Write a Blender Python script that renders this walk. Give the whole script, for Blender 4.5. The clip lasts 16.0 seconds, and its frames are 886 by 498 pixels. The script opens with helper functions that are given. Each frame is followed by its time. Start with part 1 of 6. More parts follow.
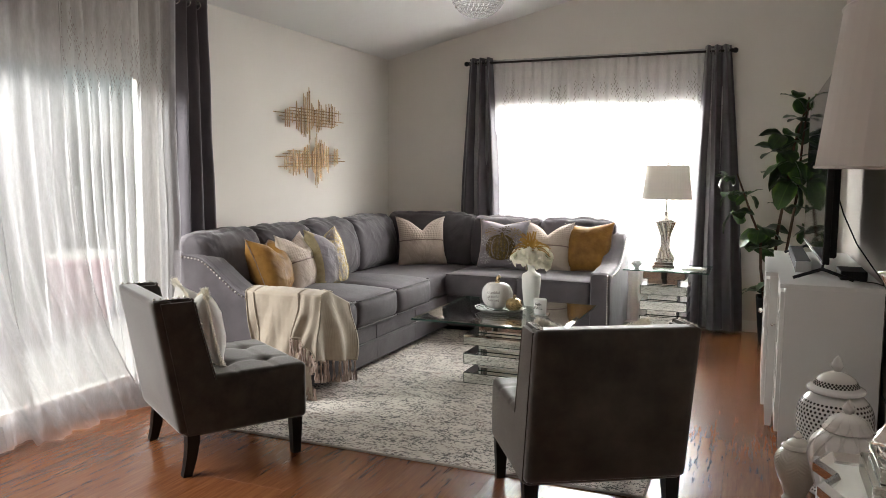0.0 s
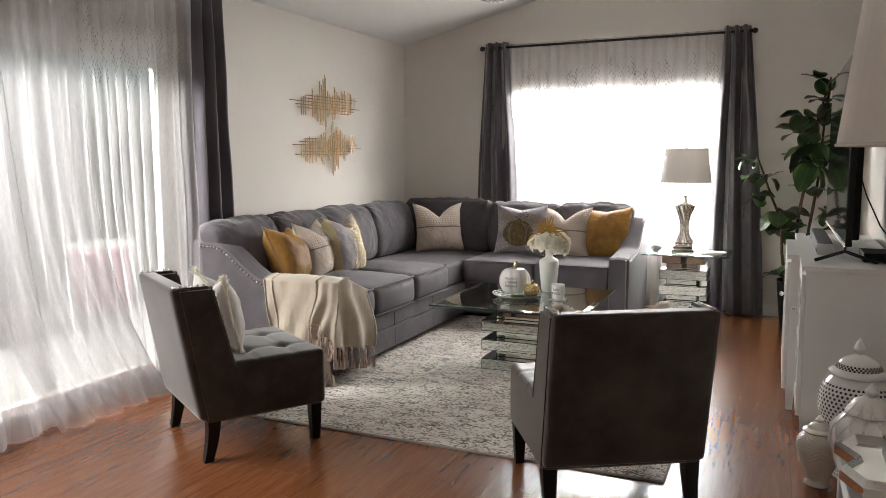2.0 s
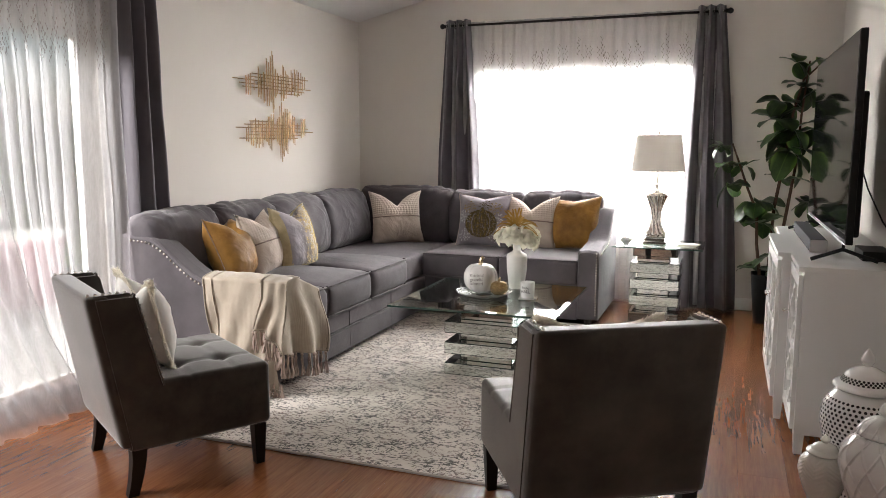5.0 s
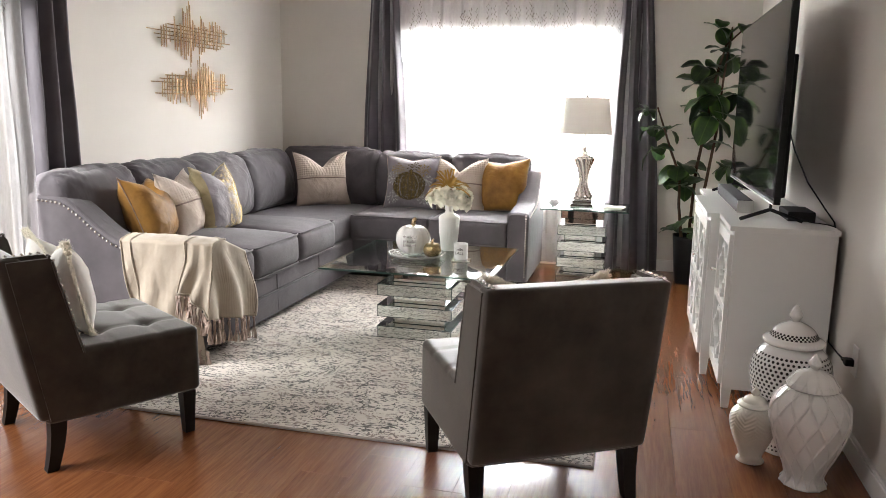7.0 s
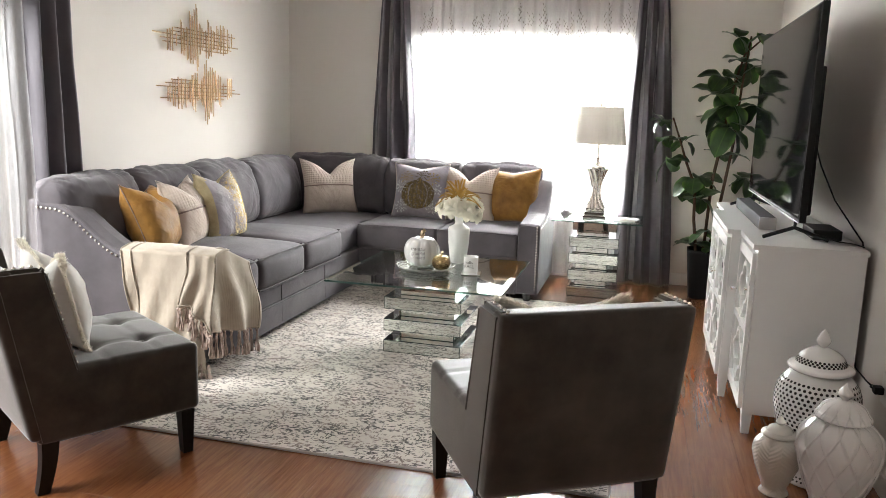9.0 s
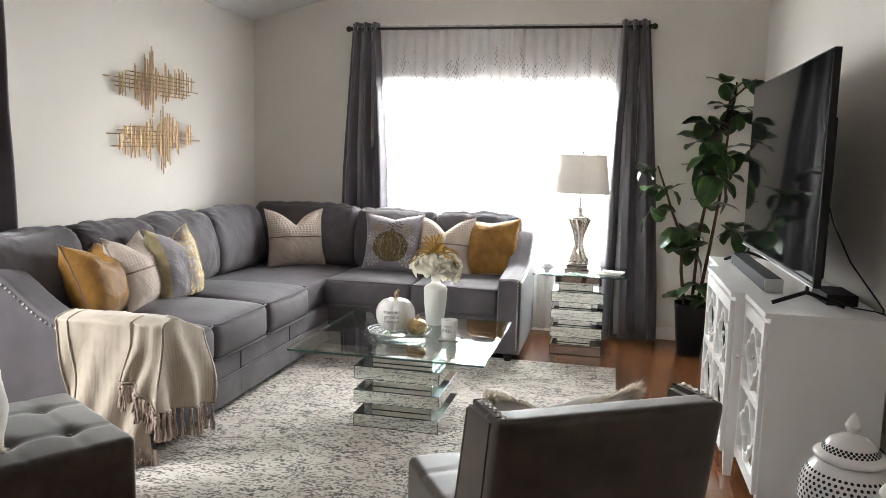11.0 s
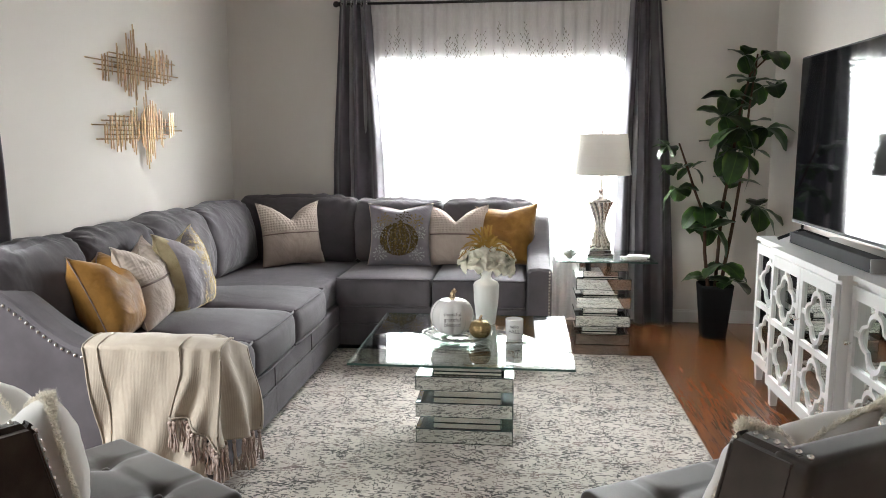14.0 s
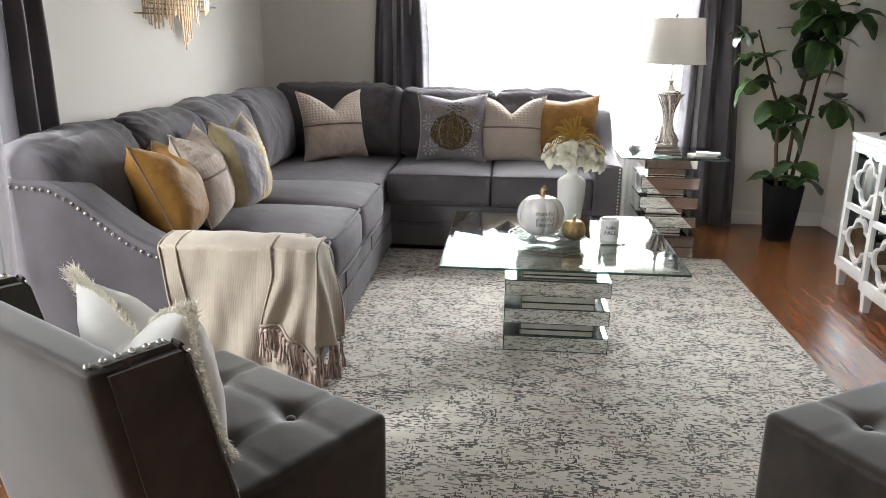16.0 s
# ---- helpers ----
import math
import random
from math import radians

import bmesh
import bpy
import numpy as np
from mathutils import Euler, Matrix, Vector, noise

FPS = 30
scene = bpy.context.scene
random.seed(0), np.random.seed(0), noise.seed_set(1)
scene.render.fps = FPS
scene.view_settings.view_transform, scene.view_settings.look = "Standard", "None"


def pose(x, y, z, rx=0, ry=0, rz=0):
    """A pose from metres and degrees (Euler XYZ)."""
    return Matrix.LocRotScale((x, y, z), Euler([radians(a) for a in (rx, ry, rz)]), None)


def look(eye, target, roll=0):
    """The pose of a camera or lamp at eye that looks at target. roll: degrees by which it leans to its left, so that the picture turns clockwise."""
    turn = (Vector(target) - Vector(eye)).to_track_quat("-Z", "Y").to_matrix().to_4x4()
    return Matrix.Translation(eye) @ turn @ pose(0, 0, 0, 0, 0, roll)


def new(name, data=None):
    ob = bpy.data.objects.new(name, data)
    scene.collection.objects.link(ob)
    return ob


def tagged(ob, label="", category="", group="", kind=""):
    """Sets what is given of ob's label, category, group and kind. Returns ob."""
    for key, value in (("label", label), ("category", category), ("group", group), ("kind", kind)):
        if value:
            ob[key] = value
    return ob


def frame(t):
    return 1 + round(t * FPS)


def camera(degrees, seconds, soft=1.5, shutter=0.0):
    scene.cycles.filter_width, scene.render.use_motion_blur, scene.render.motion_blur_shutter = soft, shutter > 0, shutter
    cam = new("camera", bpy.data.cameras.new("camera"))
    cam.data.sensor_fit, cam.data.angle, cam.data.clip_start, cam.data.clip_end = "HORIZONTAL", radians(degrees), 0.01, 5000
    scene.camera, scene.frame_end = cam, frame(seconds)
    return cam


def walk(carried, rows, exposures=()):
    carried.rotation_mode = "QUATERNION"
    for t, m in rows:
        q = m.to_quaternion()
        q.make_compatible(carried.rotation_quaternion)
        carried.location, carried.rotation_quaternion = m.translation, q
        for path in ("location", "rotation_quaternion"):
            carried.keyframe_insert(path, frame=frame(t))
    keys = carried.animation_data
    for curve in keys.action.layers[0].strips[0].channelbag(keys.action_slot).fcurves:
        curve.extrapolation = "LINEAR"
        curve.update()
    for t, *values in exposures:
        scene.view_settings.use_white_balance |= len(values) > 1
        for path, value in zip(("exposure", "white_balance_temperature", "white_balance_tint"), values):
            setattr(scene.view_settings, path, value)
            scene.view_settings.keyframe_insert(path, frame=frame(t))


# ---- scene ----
cam = camera(60.9, 16.0, soft=0.75)
PATH = [
    (0, (0.144, 0.242, 1.364), (-0.621, 2.079, 1.165), 0.4),
    (0.5, (0.154, 0.238, 1.364), (-0.621, 2.071, 1.162), 0.2),
    (1, (0.15, 0.24, 1.366), (-0.632, 2.068, 1.153), 0.2),
    (1.5, (0.137, 0.242, 1.357), (-0.654, 2.065, 1.136), -0.0),
    (2, (0.146, 0.25, 1.357), (-0.661, 2.065, 1.124), -0.3),
    (2.5, (0.151, 0.281, 1.359), (-0.667, 2.089, 1.113), -0.6),
    (3, (0.15, 0.362, 1.358), (-0.674, 2.167, 1.101), -0.6),
    (5.5, (-0.108, 0.664, 1.373), (-0.737, 2.541, 1.086), 0.4),
    (6, (-0.146, 0.681, 1.357), (-0.704, 2.577, 1.05), 0.7),
    (6.5, (-0.161, 0.682, 1.339), (-0.668, 2.587, 1.004), 0.9),
    (7, (-0.16, 0.673, 1.332), (-0.641, 2.58, 0.969), 1.0),
    (7.5, (-0.164, 0.674, 1.334), (-0.637, 2.58, 0.957), 1.1),
    (8, (-0.175, 0.682, 1.334), (-0.654, 2.587, 0.959), 1.3),
    (8.5, (-0.197, 0.724, 1.34), (-0.695, 2.626, 0.973), 1.6),
    (11, (-0.331, 1.15, 1.413), (-0.761, 3.087, 1.166), 1.6),
    (11.5, (-0.446, 1.197, 1.411), (-0.814, 3.151, 1.193), 1.4),
    (12, (-0.531, 1.248, 1.4), (-0.855, 3.211, 1.193), 1.3),
    (12.5, (-0.627, 1.328, 1.404), (-0.922, 3.295, 1.194), 1.2),
    (13, (-0.769, 1.391, 1.398), (-1.036, 3.36, 1.175), 0.8),
    (13.5, (-0.939, 1.392, 1.407), (-1.179, 3.362, 1.157), 0.3),
    (14, (-1.093, 1.411, 1.406), (-1.302, 3.38, 1.119), -0.1),
    (14.5, (-1.198, 1.493, 1.381), (-1.39, 3.455, 1.045), -0.1),
    (15, (-1.308, 1.605, 1.355), (-1.489, 3.556, 0.955), 0.1),
    (15.5, (-1.43, 1.663, 1.334), (-1.6, 3.598, 0.859), 0.5),
    (16, (-1.575, 1.671, 1.332), (-1.741, 3.587, 0.783), 0.7),
]
walk(cam, [(t, look(eye, target, roll)) for t, eye, target, roll in PATH],
     exposures=[(0, 0.12, 6750, 9), (5.5, 0.30, 6800, 13), (7.0, 0.60, 6650, 11), (8.5, 0.70, 6600, 9), (11.0, 0.52, 6450, 8), (14.0, 0.30, 6400, 8), (16.0, 0.23, 6350, 8)])

# light
SUN_UP, SUN_TURN = radians(38), radians(200)
world = bpy.data.worlds.new("world")
scene.world = world
world.use_nodes = True
wn = world.node_tree.nodes
sky = wn.new("ShaderNodeTexSky")
sky.sky_type, sky.sun_disc, sky.sun_elevation, sky.sun_rotation = "NISHITA", False, SUN_UP, SUN_TURN
sky.air_density, sky.dust_density, sky.ozone_density = 1.0, 4.0, 0.6
world.node_tree.links.new(sky.outputs[0], wn["Background"].inputs[0])
wn["Background"].inputs[1].default_value = 0.15

sun = new("sun", bpy.data.lights.new("sun", "SUN"))
sun.data.energy, sun.data.angle, sun.data.color = 0.8, radians(15), (1.0, 0.95, 0.88)
sun.matrix_world = look((0, 0, 10), (-2.0, 5.0, 3.0))


def area(name, m, w, h, watts, color):
    lamp = new(name, bpy.data.lights.new(name, "AREA"))
    lamp.data.shape, lamp.data.size, lamp.data.size_y = "RECTANGLE", w, h
    lamp.data.energy, lamp.data.color = watts, color
    lamp.matrix_world = m
    return lamp


area("window_sky", look((-1.3, 7.62, 1.32), (-1.3, 0, 1.25)), 2.15, 1.7, 900, (0.98, 0.99, 1.0))
# unseen lamps above the door's view, added to boost the sky light indoors
area("door_sky_fill", look((-4.9, 1.1, 3.1), (0.2, 3.0, 0.5)), 2.4, 1.5, 1080, (0.97, 0.99, 1.0))
area("door_sky_fill", look((-4.9, 2.6, 3.4), (-3.2, 2.8, 0.9)), 3.2, 1.6, 110, (0.97, 0.99, 1.0))


# materials
def mat(name, color=(0.5, 0.5, 0.5), rough=0.5, metal=0.0, **kw):
    m = bpy.data.materials.new(name)
    m.use_nodes = True
    b = m.node_tree.nodes["Principled BSDF"]
    b.inputs["Base Color"].default_value = (*color, 1)
    b.inputs["Roughness"].default_value = rough
    b.inputs["Metallic"].default_value = metal
    for k, v in kw.items():
        b.inputs[k.replace("_", " ")].default_value = v
    return m


def N(m, kind, **kw):
    n = m.node_tree.nodes.new("ShaderNode" + kind)
    for k, v in kw.items():
        if k in n.inputs:
            n.inputs[k].default_value = v
        else:
            setattr_plain(n, k, v)
    return n


def setattr_plain(n, k, v):
    if k == "operation":
        n.operation = v
    elif k == "blend_type":
        n.data_type, n.blend_type = "RGBA", v
    elif k == "wave_type":
        n.wave_type = v
    elif k == "bands_direction":
        n.bands_direction = v
    elif k == "feature":
        n.feature = v


def link(m, a, b):
    m.node_tree.links.new(a, b)


def coords(m, scale=(1, 1, 1), rot=(0, 0, 0), obj=True):
    tc = N(m, "TexCoord")
    mp = N(m, "Mapping")
    mp.inputs["Scale"].default_value = scale
    mp.inputs["Rotation"].default_value = rot
    link(m, tc.outputs["Object" if obj else "Generated"], mp.inputs[0])
    return mp.outputs[0]


def ramp(m, src, stops):
    r = N(m, "ValToRGB")
    e = r.color_ramp.elements
    while len(e) < len(stops):
        e.new(0.5)
    for i, (p, c) in enumerate(stops):
        e[i].position, e[i].color = p, (*c, 1)
    link(m, src, r.inputs[0])
    return r.outputs[0]


def bump(m, src, strength=0.2, dist=0.01):
    b = N(m, "Bump")
    b.inputs["Strength"].default_value, b.inputs["Distance"].default_value = strength, dist
    link(m, src, b.inputs["Height"])
    link(m, b.outputs[0], m.node_tree.nodes["Principled BSDF"].inputs["Normal"])
    return b


def noise_tex(m, vec, scale, detail=4, rough=0.6):
    n = N(m, "TexNoise", Scale=scale, Detail=detail, Roughness=rough)
    link(m, vec, n.inputs["Vector"])
    return n.outputs["Fac"]


def mixed(m, fac, a, b, kind="MIX"):
    x = N(m, "Mix", blend_type=kind)
    for v, i in ((fac, 0), (a, 6), (b, 7)):
        if isinstance(v, (int, float)):
            x.inputs[i].default_value = v
        elif isinstance(v, tuple):
            x.inputs[i].default_value = (*v, 1)
        else:
            link(m, v, x.inputs[i])
    return x.outputs[2]


def cloth(name, c1, c2, scale=6, weave=900, rough=0.85, sheen=0.3, relief=0.15):
    m = mat(name, c1, rough, **{"Sheen_Weight": sheen, "Sheen_Roughness": 0.4, "Specular_IOR_Level": 0.25})
    v = coords(m)
    col = ramp(m, noise_tex(m, v, scale, 5), [(0.3, c1), (0.7, c2)])
    link(m, col, m.node_tree.nodes["Principled BSDF"].inputs["Base Color"])
    fine = noise_tex(m, v, weave, 2)
    bump(m, fine, relief, 0.002)
    return m


SOFA = cloth("grey_velvet", (0.073, 0.065, 0.071), (0.104, 0.093, 0.101), 5, 500, 0.8, 0.12, 0.2)
SOFABACK = cloth("wrinkled_grey_velvet", (0.071, 0.063, 0.070), (0.099, 0.089, 0.097), 5, 500, 0.8, 0.2, 0.2)


def wrinkle(m, scale, stretch, strength, dist):
    """Soft creases on top of the weave."""
    b = next(n for n in m.node_tree.nodes if n.type == "BUMP")
    v = coords(m, stretch)
    n = N(m, "TexNoise", Scale=scale, Detail=3.0, Roughness=0.5, Distortion=0.8)
    link(m, v, n.inputs["Vector"])
    w = N(m, "Bump")
    w.inputs["Strength"].default_value, w.inputs["Distance"].default_value = strength, dist
    link(m, n.outputs["Fac"], w.inputs["Height"])
    link(m, w.outputs[0], b.inputs["Normal"])


wrinkle(SOFABACK, 3.6, (1, 1, 0.7), 0.6, 0.05)
wrinkle(SOFA, 2.5, (1, 1, 1), 0.35, 0.03)
CHAIR = cloth("charcoal_velvet", (0.018, 0.0143, 0.0120), (0.076, 0.064, 0.053), 4, 400, 0.5, 0.65, 0.15)
MUSTARD = cloth("mustard_velvet", (0.15, 0.066, 0.011), (0.31, 0.155, 0.030), 7, 500, 0.6, 0.2, 0.15)
CREAM = cloth("cream_linen", (0.43, 0.355, 0.30), (0.50, 0.42, 0.36), 10, 600, 0.9, 0.2, 0.3)
LAVENDER = cloth("silver_lilac_satin", (0.20, 0.18, 0.20), (0.275, 0.25, 0.275), 9, 600, 0.8, 0.15, 0.1)
OLIVE = cloth("gold_stitched_linen", (0.30, 0.24, 0.13), (0.42, 0.35, 0.22), 20, 300, 0.8, 0.2, 0.5)
CURTAIN = cloth("grey_satin_curtain", (0.094, 0.086, 0.098), (0.122, 0.112, 0.126), 3, 700, 0.55, 0.3, 0.1)
PILE = cloth("white_plush", (0.66, 0.64, 0.60), (0.74, 0.72, 0.68), 12, 300, 0.9, 0.4, 0.4)

for _m in (MUSTARD, CREAM, LAVENDER):
    wrinkle(_m, 6.0, (1, 1, 1), 0.7, 0.03)
QUILT = cloth("quilted_linen", (0.45, 0.375, 0.32), (0.51, 0.435, 0.375), 10, 600, 0.85, 0.2, 0.3)
_v = coords(QUILT, (1, 1, 1), (0, 0, radians(45)))
_c = N(QUILT, "TexVoronoi", Scale=55.0)
_c.inputs["Randomness"].default_value = 0.0
link(QUILT, _v, _c.inputs["Vector"])
bump(QUILT, _c.outputs["Distance"], 0.9, 0.006)

THROW = cloth("knit_throw", (0.345, 0.29, 0.232), (0.43, 0.37, 0.30), 8, 400, 0.95, 0.3, 0.3)
_v = coords(THROW)
_w = N(THROW, "TexWave", Scale=55.0, Distortion=2.0, Detail=2.0)
_w.wave_type, _w.bands_direction = "BANDS", "X"
link(THROW, _v, _w.inputs["Vector"])
bump(THROW, _w.outputs["Fac"], 0.16, 0.003)
FRINGE = cloth("fringe_yarn", (0.36, 0.265, 0.225), (0.50, 0.40, 0.345), 30, 300, 0.95, 0.2, 0.3)


def plaster(name, c, rough=0.9):
    m = mat(name, c, rough)
    v = coords(m)
    col = mixed(m, noise_tex(m, v, 1.3, 5), tuple(x * 0.96 for x in c), tuple(min(1, x * 1.03) for x in c))
    link(m, col, m.node_tree.nodes["Principled BSDF"].inputs["Base Color"])
    bump(m, noise_tex(m, v, 120, 3), 0.12, 0.002)
    return m


WALL = plaster("warm_white_wall_paint", (0.70, 0.66, 0.612))
CEIL = plaster("ceiling_paint", (0.70, 0.685, 0.67))
TRIM = mat("white_trim_paint", (0.78, 0.77, 0.74), 0.4)
WHITE = mat("white_lacquer", (0.75, 0.745, 0.73), 0.35)
link(WHITE, mixed(WHITE, noise_tex(WHITE, coords(WHITE), 3, 4), (0.72, 0.715, 0.70), (0.78, 0.775, 0.76)), WHITE.node_tree.nodes["Principled BSDF"].inputs["Base Color"])
BLACKWOOD = mat("black_stained_wood", (0.006, 0.0055, 0.005), 0.45, Specular_IOR_Level=0.3)
BLACKMETAL = mat("black_metal", (0.02, 0.018, 0.017), 0.4, 0.6)
SCREEN = mat("black_glass_screen", (0.005, 0.005, 0.006), 0.05, 0.0, Specular_IOR_Level=0.32)
BLACKPL = mat("black_plastic", (0.010, 0.010, 0.011), 0.6, Specular_IOR_Level=0.25)
GREYPL = mat("grey_speaker_cloth", (0.015, 0.015, 0.017), 0.8, Specular_IOR_Level=0.2)
CHROME = mat("polished_chrome", (0.85, 0.84, 0.82), 0.12, 1.0)
SILVERPL = mat("silver_plastic", (0.5, 0.5, 0.5), 0.3, 0.8)
TRAYMETAL = mat("tarnished_silver", (0.30, 0.31, 0.29), 0.3, 1.0)
NAIL = mat("pewter_nail_head", (0.75, 0.73, 0.7), 0.22, 1.0)
MIRROR = mat("mirror", (0.80, 0.84, 0.82), 0.015, 1.0)
_v = coords(MIRROR)
link(MIRROR, ramp(MIRROR, noise_tex(MIRROR, _v, 5, 3), [(0.3, (0.0, 0, 0)), (0.7, (0.03, 0.03, 0.03))]), MIRROR.node_tree.nodes["Principled BSDF"].inputs["Roughness"])
EDGE = mat("dark_mirror_edge", (0.02, 0.035, 0.032), 0.2)
GOLD = mat("brushed_gold", (0.58, 0.44, 0.28), 0.2, 1.0)
GOLDLEAF = mat("crumpled_gold_leaf", (0.42, 0.30, 0.15), 0.25, 1.0)
bump(GOLDLEAF, noise_tex(GOLDLEAF, coords(GOLDLEAF), 60, 4), 1.0, 0.012)
GOLDGLIT = mat("gold_sequins", (0.30, 0.215, 0.08), 0.5, 0.7)
SILVGLIT = mat("silver_beads", (0.5, 0.5, 0.5), 0.45, 0.9)
DARKGLIT = mat("bronze_sequins", (0.09, 0.065, 0.028), 0.35, 0.8)
CERAMIC = mat("white_glazed_ceramic", (0.78, 0.76, 0.74), 0.12, Coat_Weight=0.5)
CERAMICB = mat("cream_glazed_ceramic", (0.72, 0.69, 0.62), 0.15, Coat_Weight=0.5)
# near-black colour stands in for the shade inside the jar's holes
HOLESHADE = mat("painted_hole_shade", (0.02, 0.018, 0.016), 0.9)
MATTEWHITE = mat("matt_white_ceramic", (0.76, 0.75, 0.72), 0.45)
LAMPSILVER = mat("champagne_silver_leaf", (0.70, 0.66, 0.60), 0.2, 1.0)
link(LAMPSILVER, ramp(LAMPSILVER, noise_tex(LAMPSILVER, coords(LAMPSILVER), 40, 4), [(0.28, (0.40, 0.37, 0.32)), (0.45, (0.80, 0.77, 0.72))]), LAMPSILVER.node_tree.nodes["Principled BSDF"].inputs["Base Color"])
INK = mat("black_ink", (0.02, 0.02, 0.02), 0.6)
GREYINK = mat("grey_ink", (0.16, 0.14, 0.13), 0.6)
POT = mat("black_planter", (0.004, 0.004, 0.0045), 0.6, Specular_IOR_Level=0.25)
SOIL = mat("moss_soil", (0.03, 0.025, 0.015), 0.95)
STEM = cloth("brown_stem", (0.05, 0.025, 0.015), (0.10, 0.055, 0.035), 30, 200, 0.8, 0.0, 0.6)
FERN = mat("gold_fern", (0.36, 0.215, 0.04), 0.4, 0.4)
GREENLEAF = mat("small_green_leaf", (0.10, 0.16, 0.05), 0.5)
SOCKET = mat("switch_plate_plastic", (0.72, 0.71, 0.68), 0.35)
CANDLE = mat("white_candle_glass", (0.80, 0.80, 0.78), 0.15)

LEAF = mat("fiddle_leaf", (0.03, 0.07, 0.015), 0.36, Specular_IOR_Level=0.5)
_v = coords(LEAF)
_geo = N(LEAF, "NewGeometry")
_a = ramp(LEAF, noise_tex(LEAF, _v, 9, 4), [(0.35, (0.008, 0.024, 0.005)), (0.58, (0.024, 0.064, 0.011)), (0.8, (0.065, 0.125, 0.022))])
_b = N(LEAF, "HueSaturation")
_r = N(LEAF, "MapRange")
_r.inputs["To Min"].default_value, _r.inputs["To Max"].default_value = 0.6, 1.35
_oi = N(LEAF, "ObjectInfo")
link(LEAF, _oi.outputs["Random"], _r.inputs[0])
link(LEAF, _r.outputs[0], _b.inputs["Value"])
_tg = N(LEAF, "TexCoord")
_sx = N(LEAF, "SeparateXYZ")
link(LEAF, _tg.outputs["Generated"], _sx.inputs[0])
_ds = N(LEAF, "Math", operation="SUBTRACT")
_ds.inputs[1].default_value = 0.5
link(LEAF, _sx.outputs["X"], _ds.inputs[0])
_ab = N(LEAF, "Math", operation="ABSOLUTE")
link(LEAF, _ds.outputs[0], _ab.inputs[0])
_rim = ramp(LEAF, _ab.outputs[0], [(0.0, (0.30, 0.30, 0.30)), (0.03, (0, 0, 0)), (0.32, (0, 0, 0)), (0.48, (0.6, 0.6, 0.6))])
_a = mixed(LEAF, _rim, _a, (0.13, 0.24, 0.04))
link(LEAF, _a, _b.inputs["Color"])
link(LEAF, _b.outputs[0], LEAF.node_tree.nodes["Principled BSDF"].inputs["Base Color"])

# floor laminate
FLOOR = mat("cherry_laminate", (0.3, 0.13, 0.06), 0.27, Coat_Weight=0.25, Coat_Roughness=0.26)
_oi = N(FLOOR, "ObjectInfo")
_tc = N(FLOOR, "TexCoord")
_ad = N(FLOOR, "VectorMath")
_ad.operation = "ADD"
_mul = N(FLOOR, "VectorMath")
_mul.operation = "SCALE"
_mul.inputs[0].default_value = (13, 7, 5)
link(FLOOR, _oi.outputs["Random"], _mul.inputs["Scale"])
link(FLOOR, _tc.outputs["Object"], _ad.inputs[0])
link(FLOOR, _mul.outputs[0], _ad.inputs[1])
_mp = N(FLOOR, "Mapping")
_mp.inputs["Scale"].default_value = (14, 0.9, 1)
link(FLOOR, _ad.outputs[0], _mp.inputs[0])
_n1 = noise_tex(FLOOR, _mp.outputs[0], 2.2, 8, 0.62)
_n2 = noise_tex(FLOOR, _mp.outputs[0], 7.0, 5, 0.65)
_c1 = ramp(FLOOR, _n1, [(0.32, (0.120, 0.036, 0.011)), (0.50, (0.180, 0.062, 0.021)), (0.68, (0.225, 0.084, 0.030))])
_c2 = mixed(FLOOR, 0.5, _c1, ramp(FLOOR, _n2, [(0.36, (0.118, 0.035, 0.011)), (0.64, (0.225, 0.084, 0.030))]))
_h = N(FLOOR, "HueSaturation")
_mr = N(FLOOR, "MapRange")
_mr.inputs["To Min"].default_value, _mr.inputs["To Max"].default_value = 0.93, 1.07
link(FLOOR, _oi.outputs["Random"], _mr.inputs[0])
link(FLOOR, _mr.outputs[0], _h.inputs["Value"])
link(FLOOR, _c2, _h.inputs["Color"])
_pb = FLOOR.node_tree.nodes["Principled BSDF"]
link(FLOOR, _h.outputs[0], _pb.inputs["Base Color"])

# rug: worn cream pile with broken dark hatching in both directions
RUG = mat("distressed_rug_pile", (0.5, 0.47, 0.42), 0.95, Sheen_Weight=0.2)
_vc = coords(RUG)


def math_node(m, op, a, b):
    n = N(m, "Math", operation=op)
    for i, v in enumerate((a, b)):
        if isinstance(v, (int, float)):
            n.inputs[i].default_value = v
        else:
            link(m, v, n.inputs[i])
    return n.outputs[0]


def woven(along, across, long, thin, density):
    """Single dark stitches, long by thin metres, more of them where density is high."""
    row = math_node(RUG, "SNAP", across, thin)
    w = N(RUG, "TexWhiteNoise")
    w.noise_dimensions = "1D"
    link(RUG, row, w.inputs["W"])
    col = math_node(RUG, "SNAP", math_node(RUG, "ADD", along, math_node(RUG, "MULTIPLY", w.outputs["Value"], long)), long)
    c = N(RUG, "CombineXYZ")
    link(RUG, col, c.inputs[0])
    link(RUG, row, c.inputs[1])
    r = N(RUG, "TexWhiteNoise")
    link(RUG, c.outputs[0], r.inputs["Vector"])
    return math_node(RUG, "GREATER_THAN", density, r.outputs["Value"])


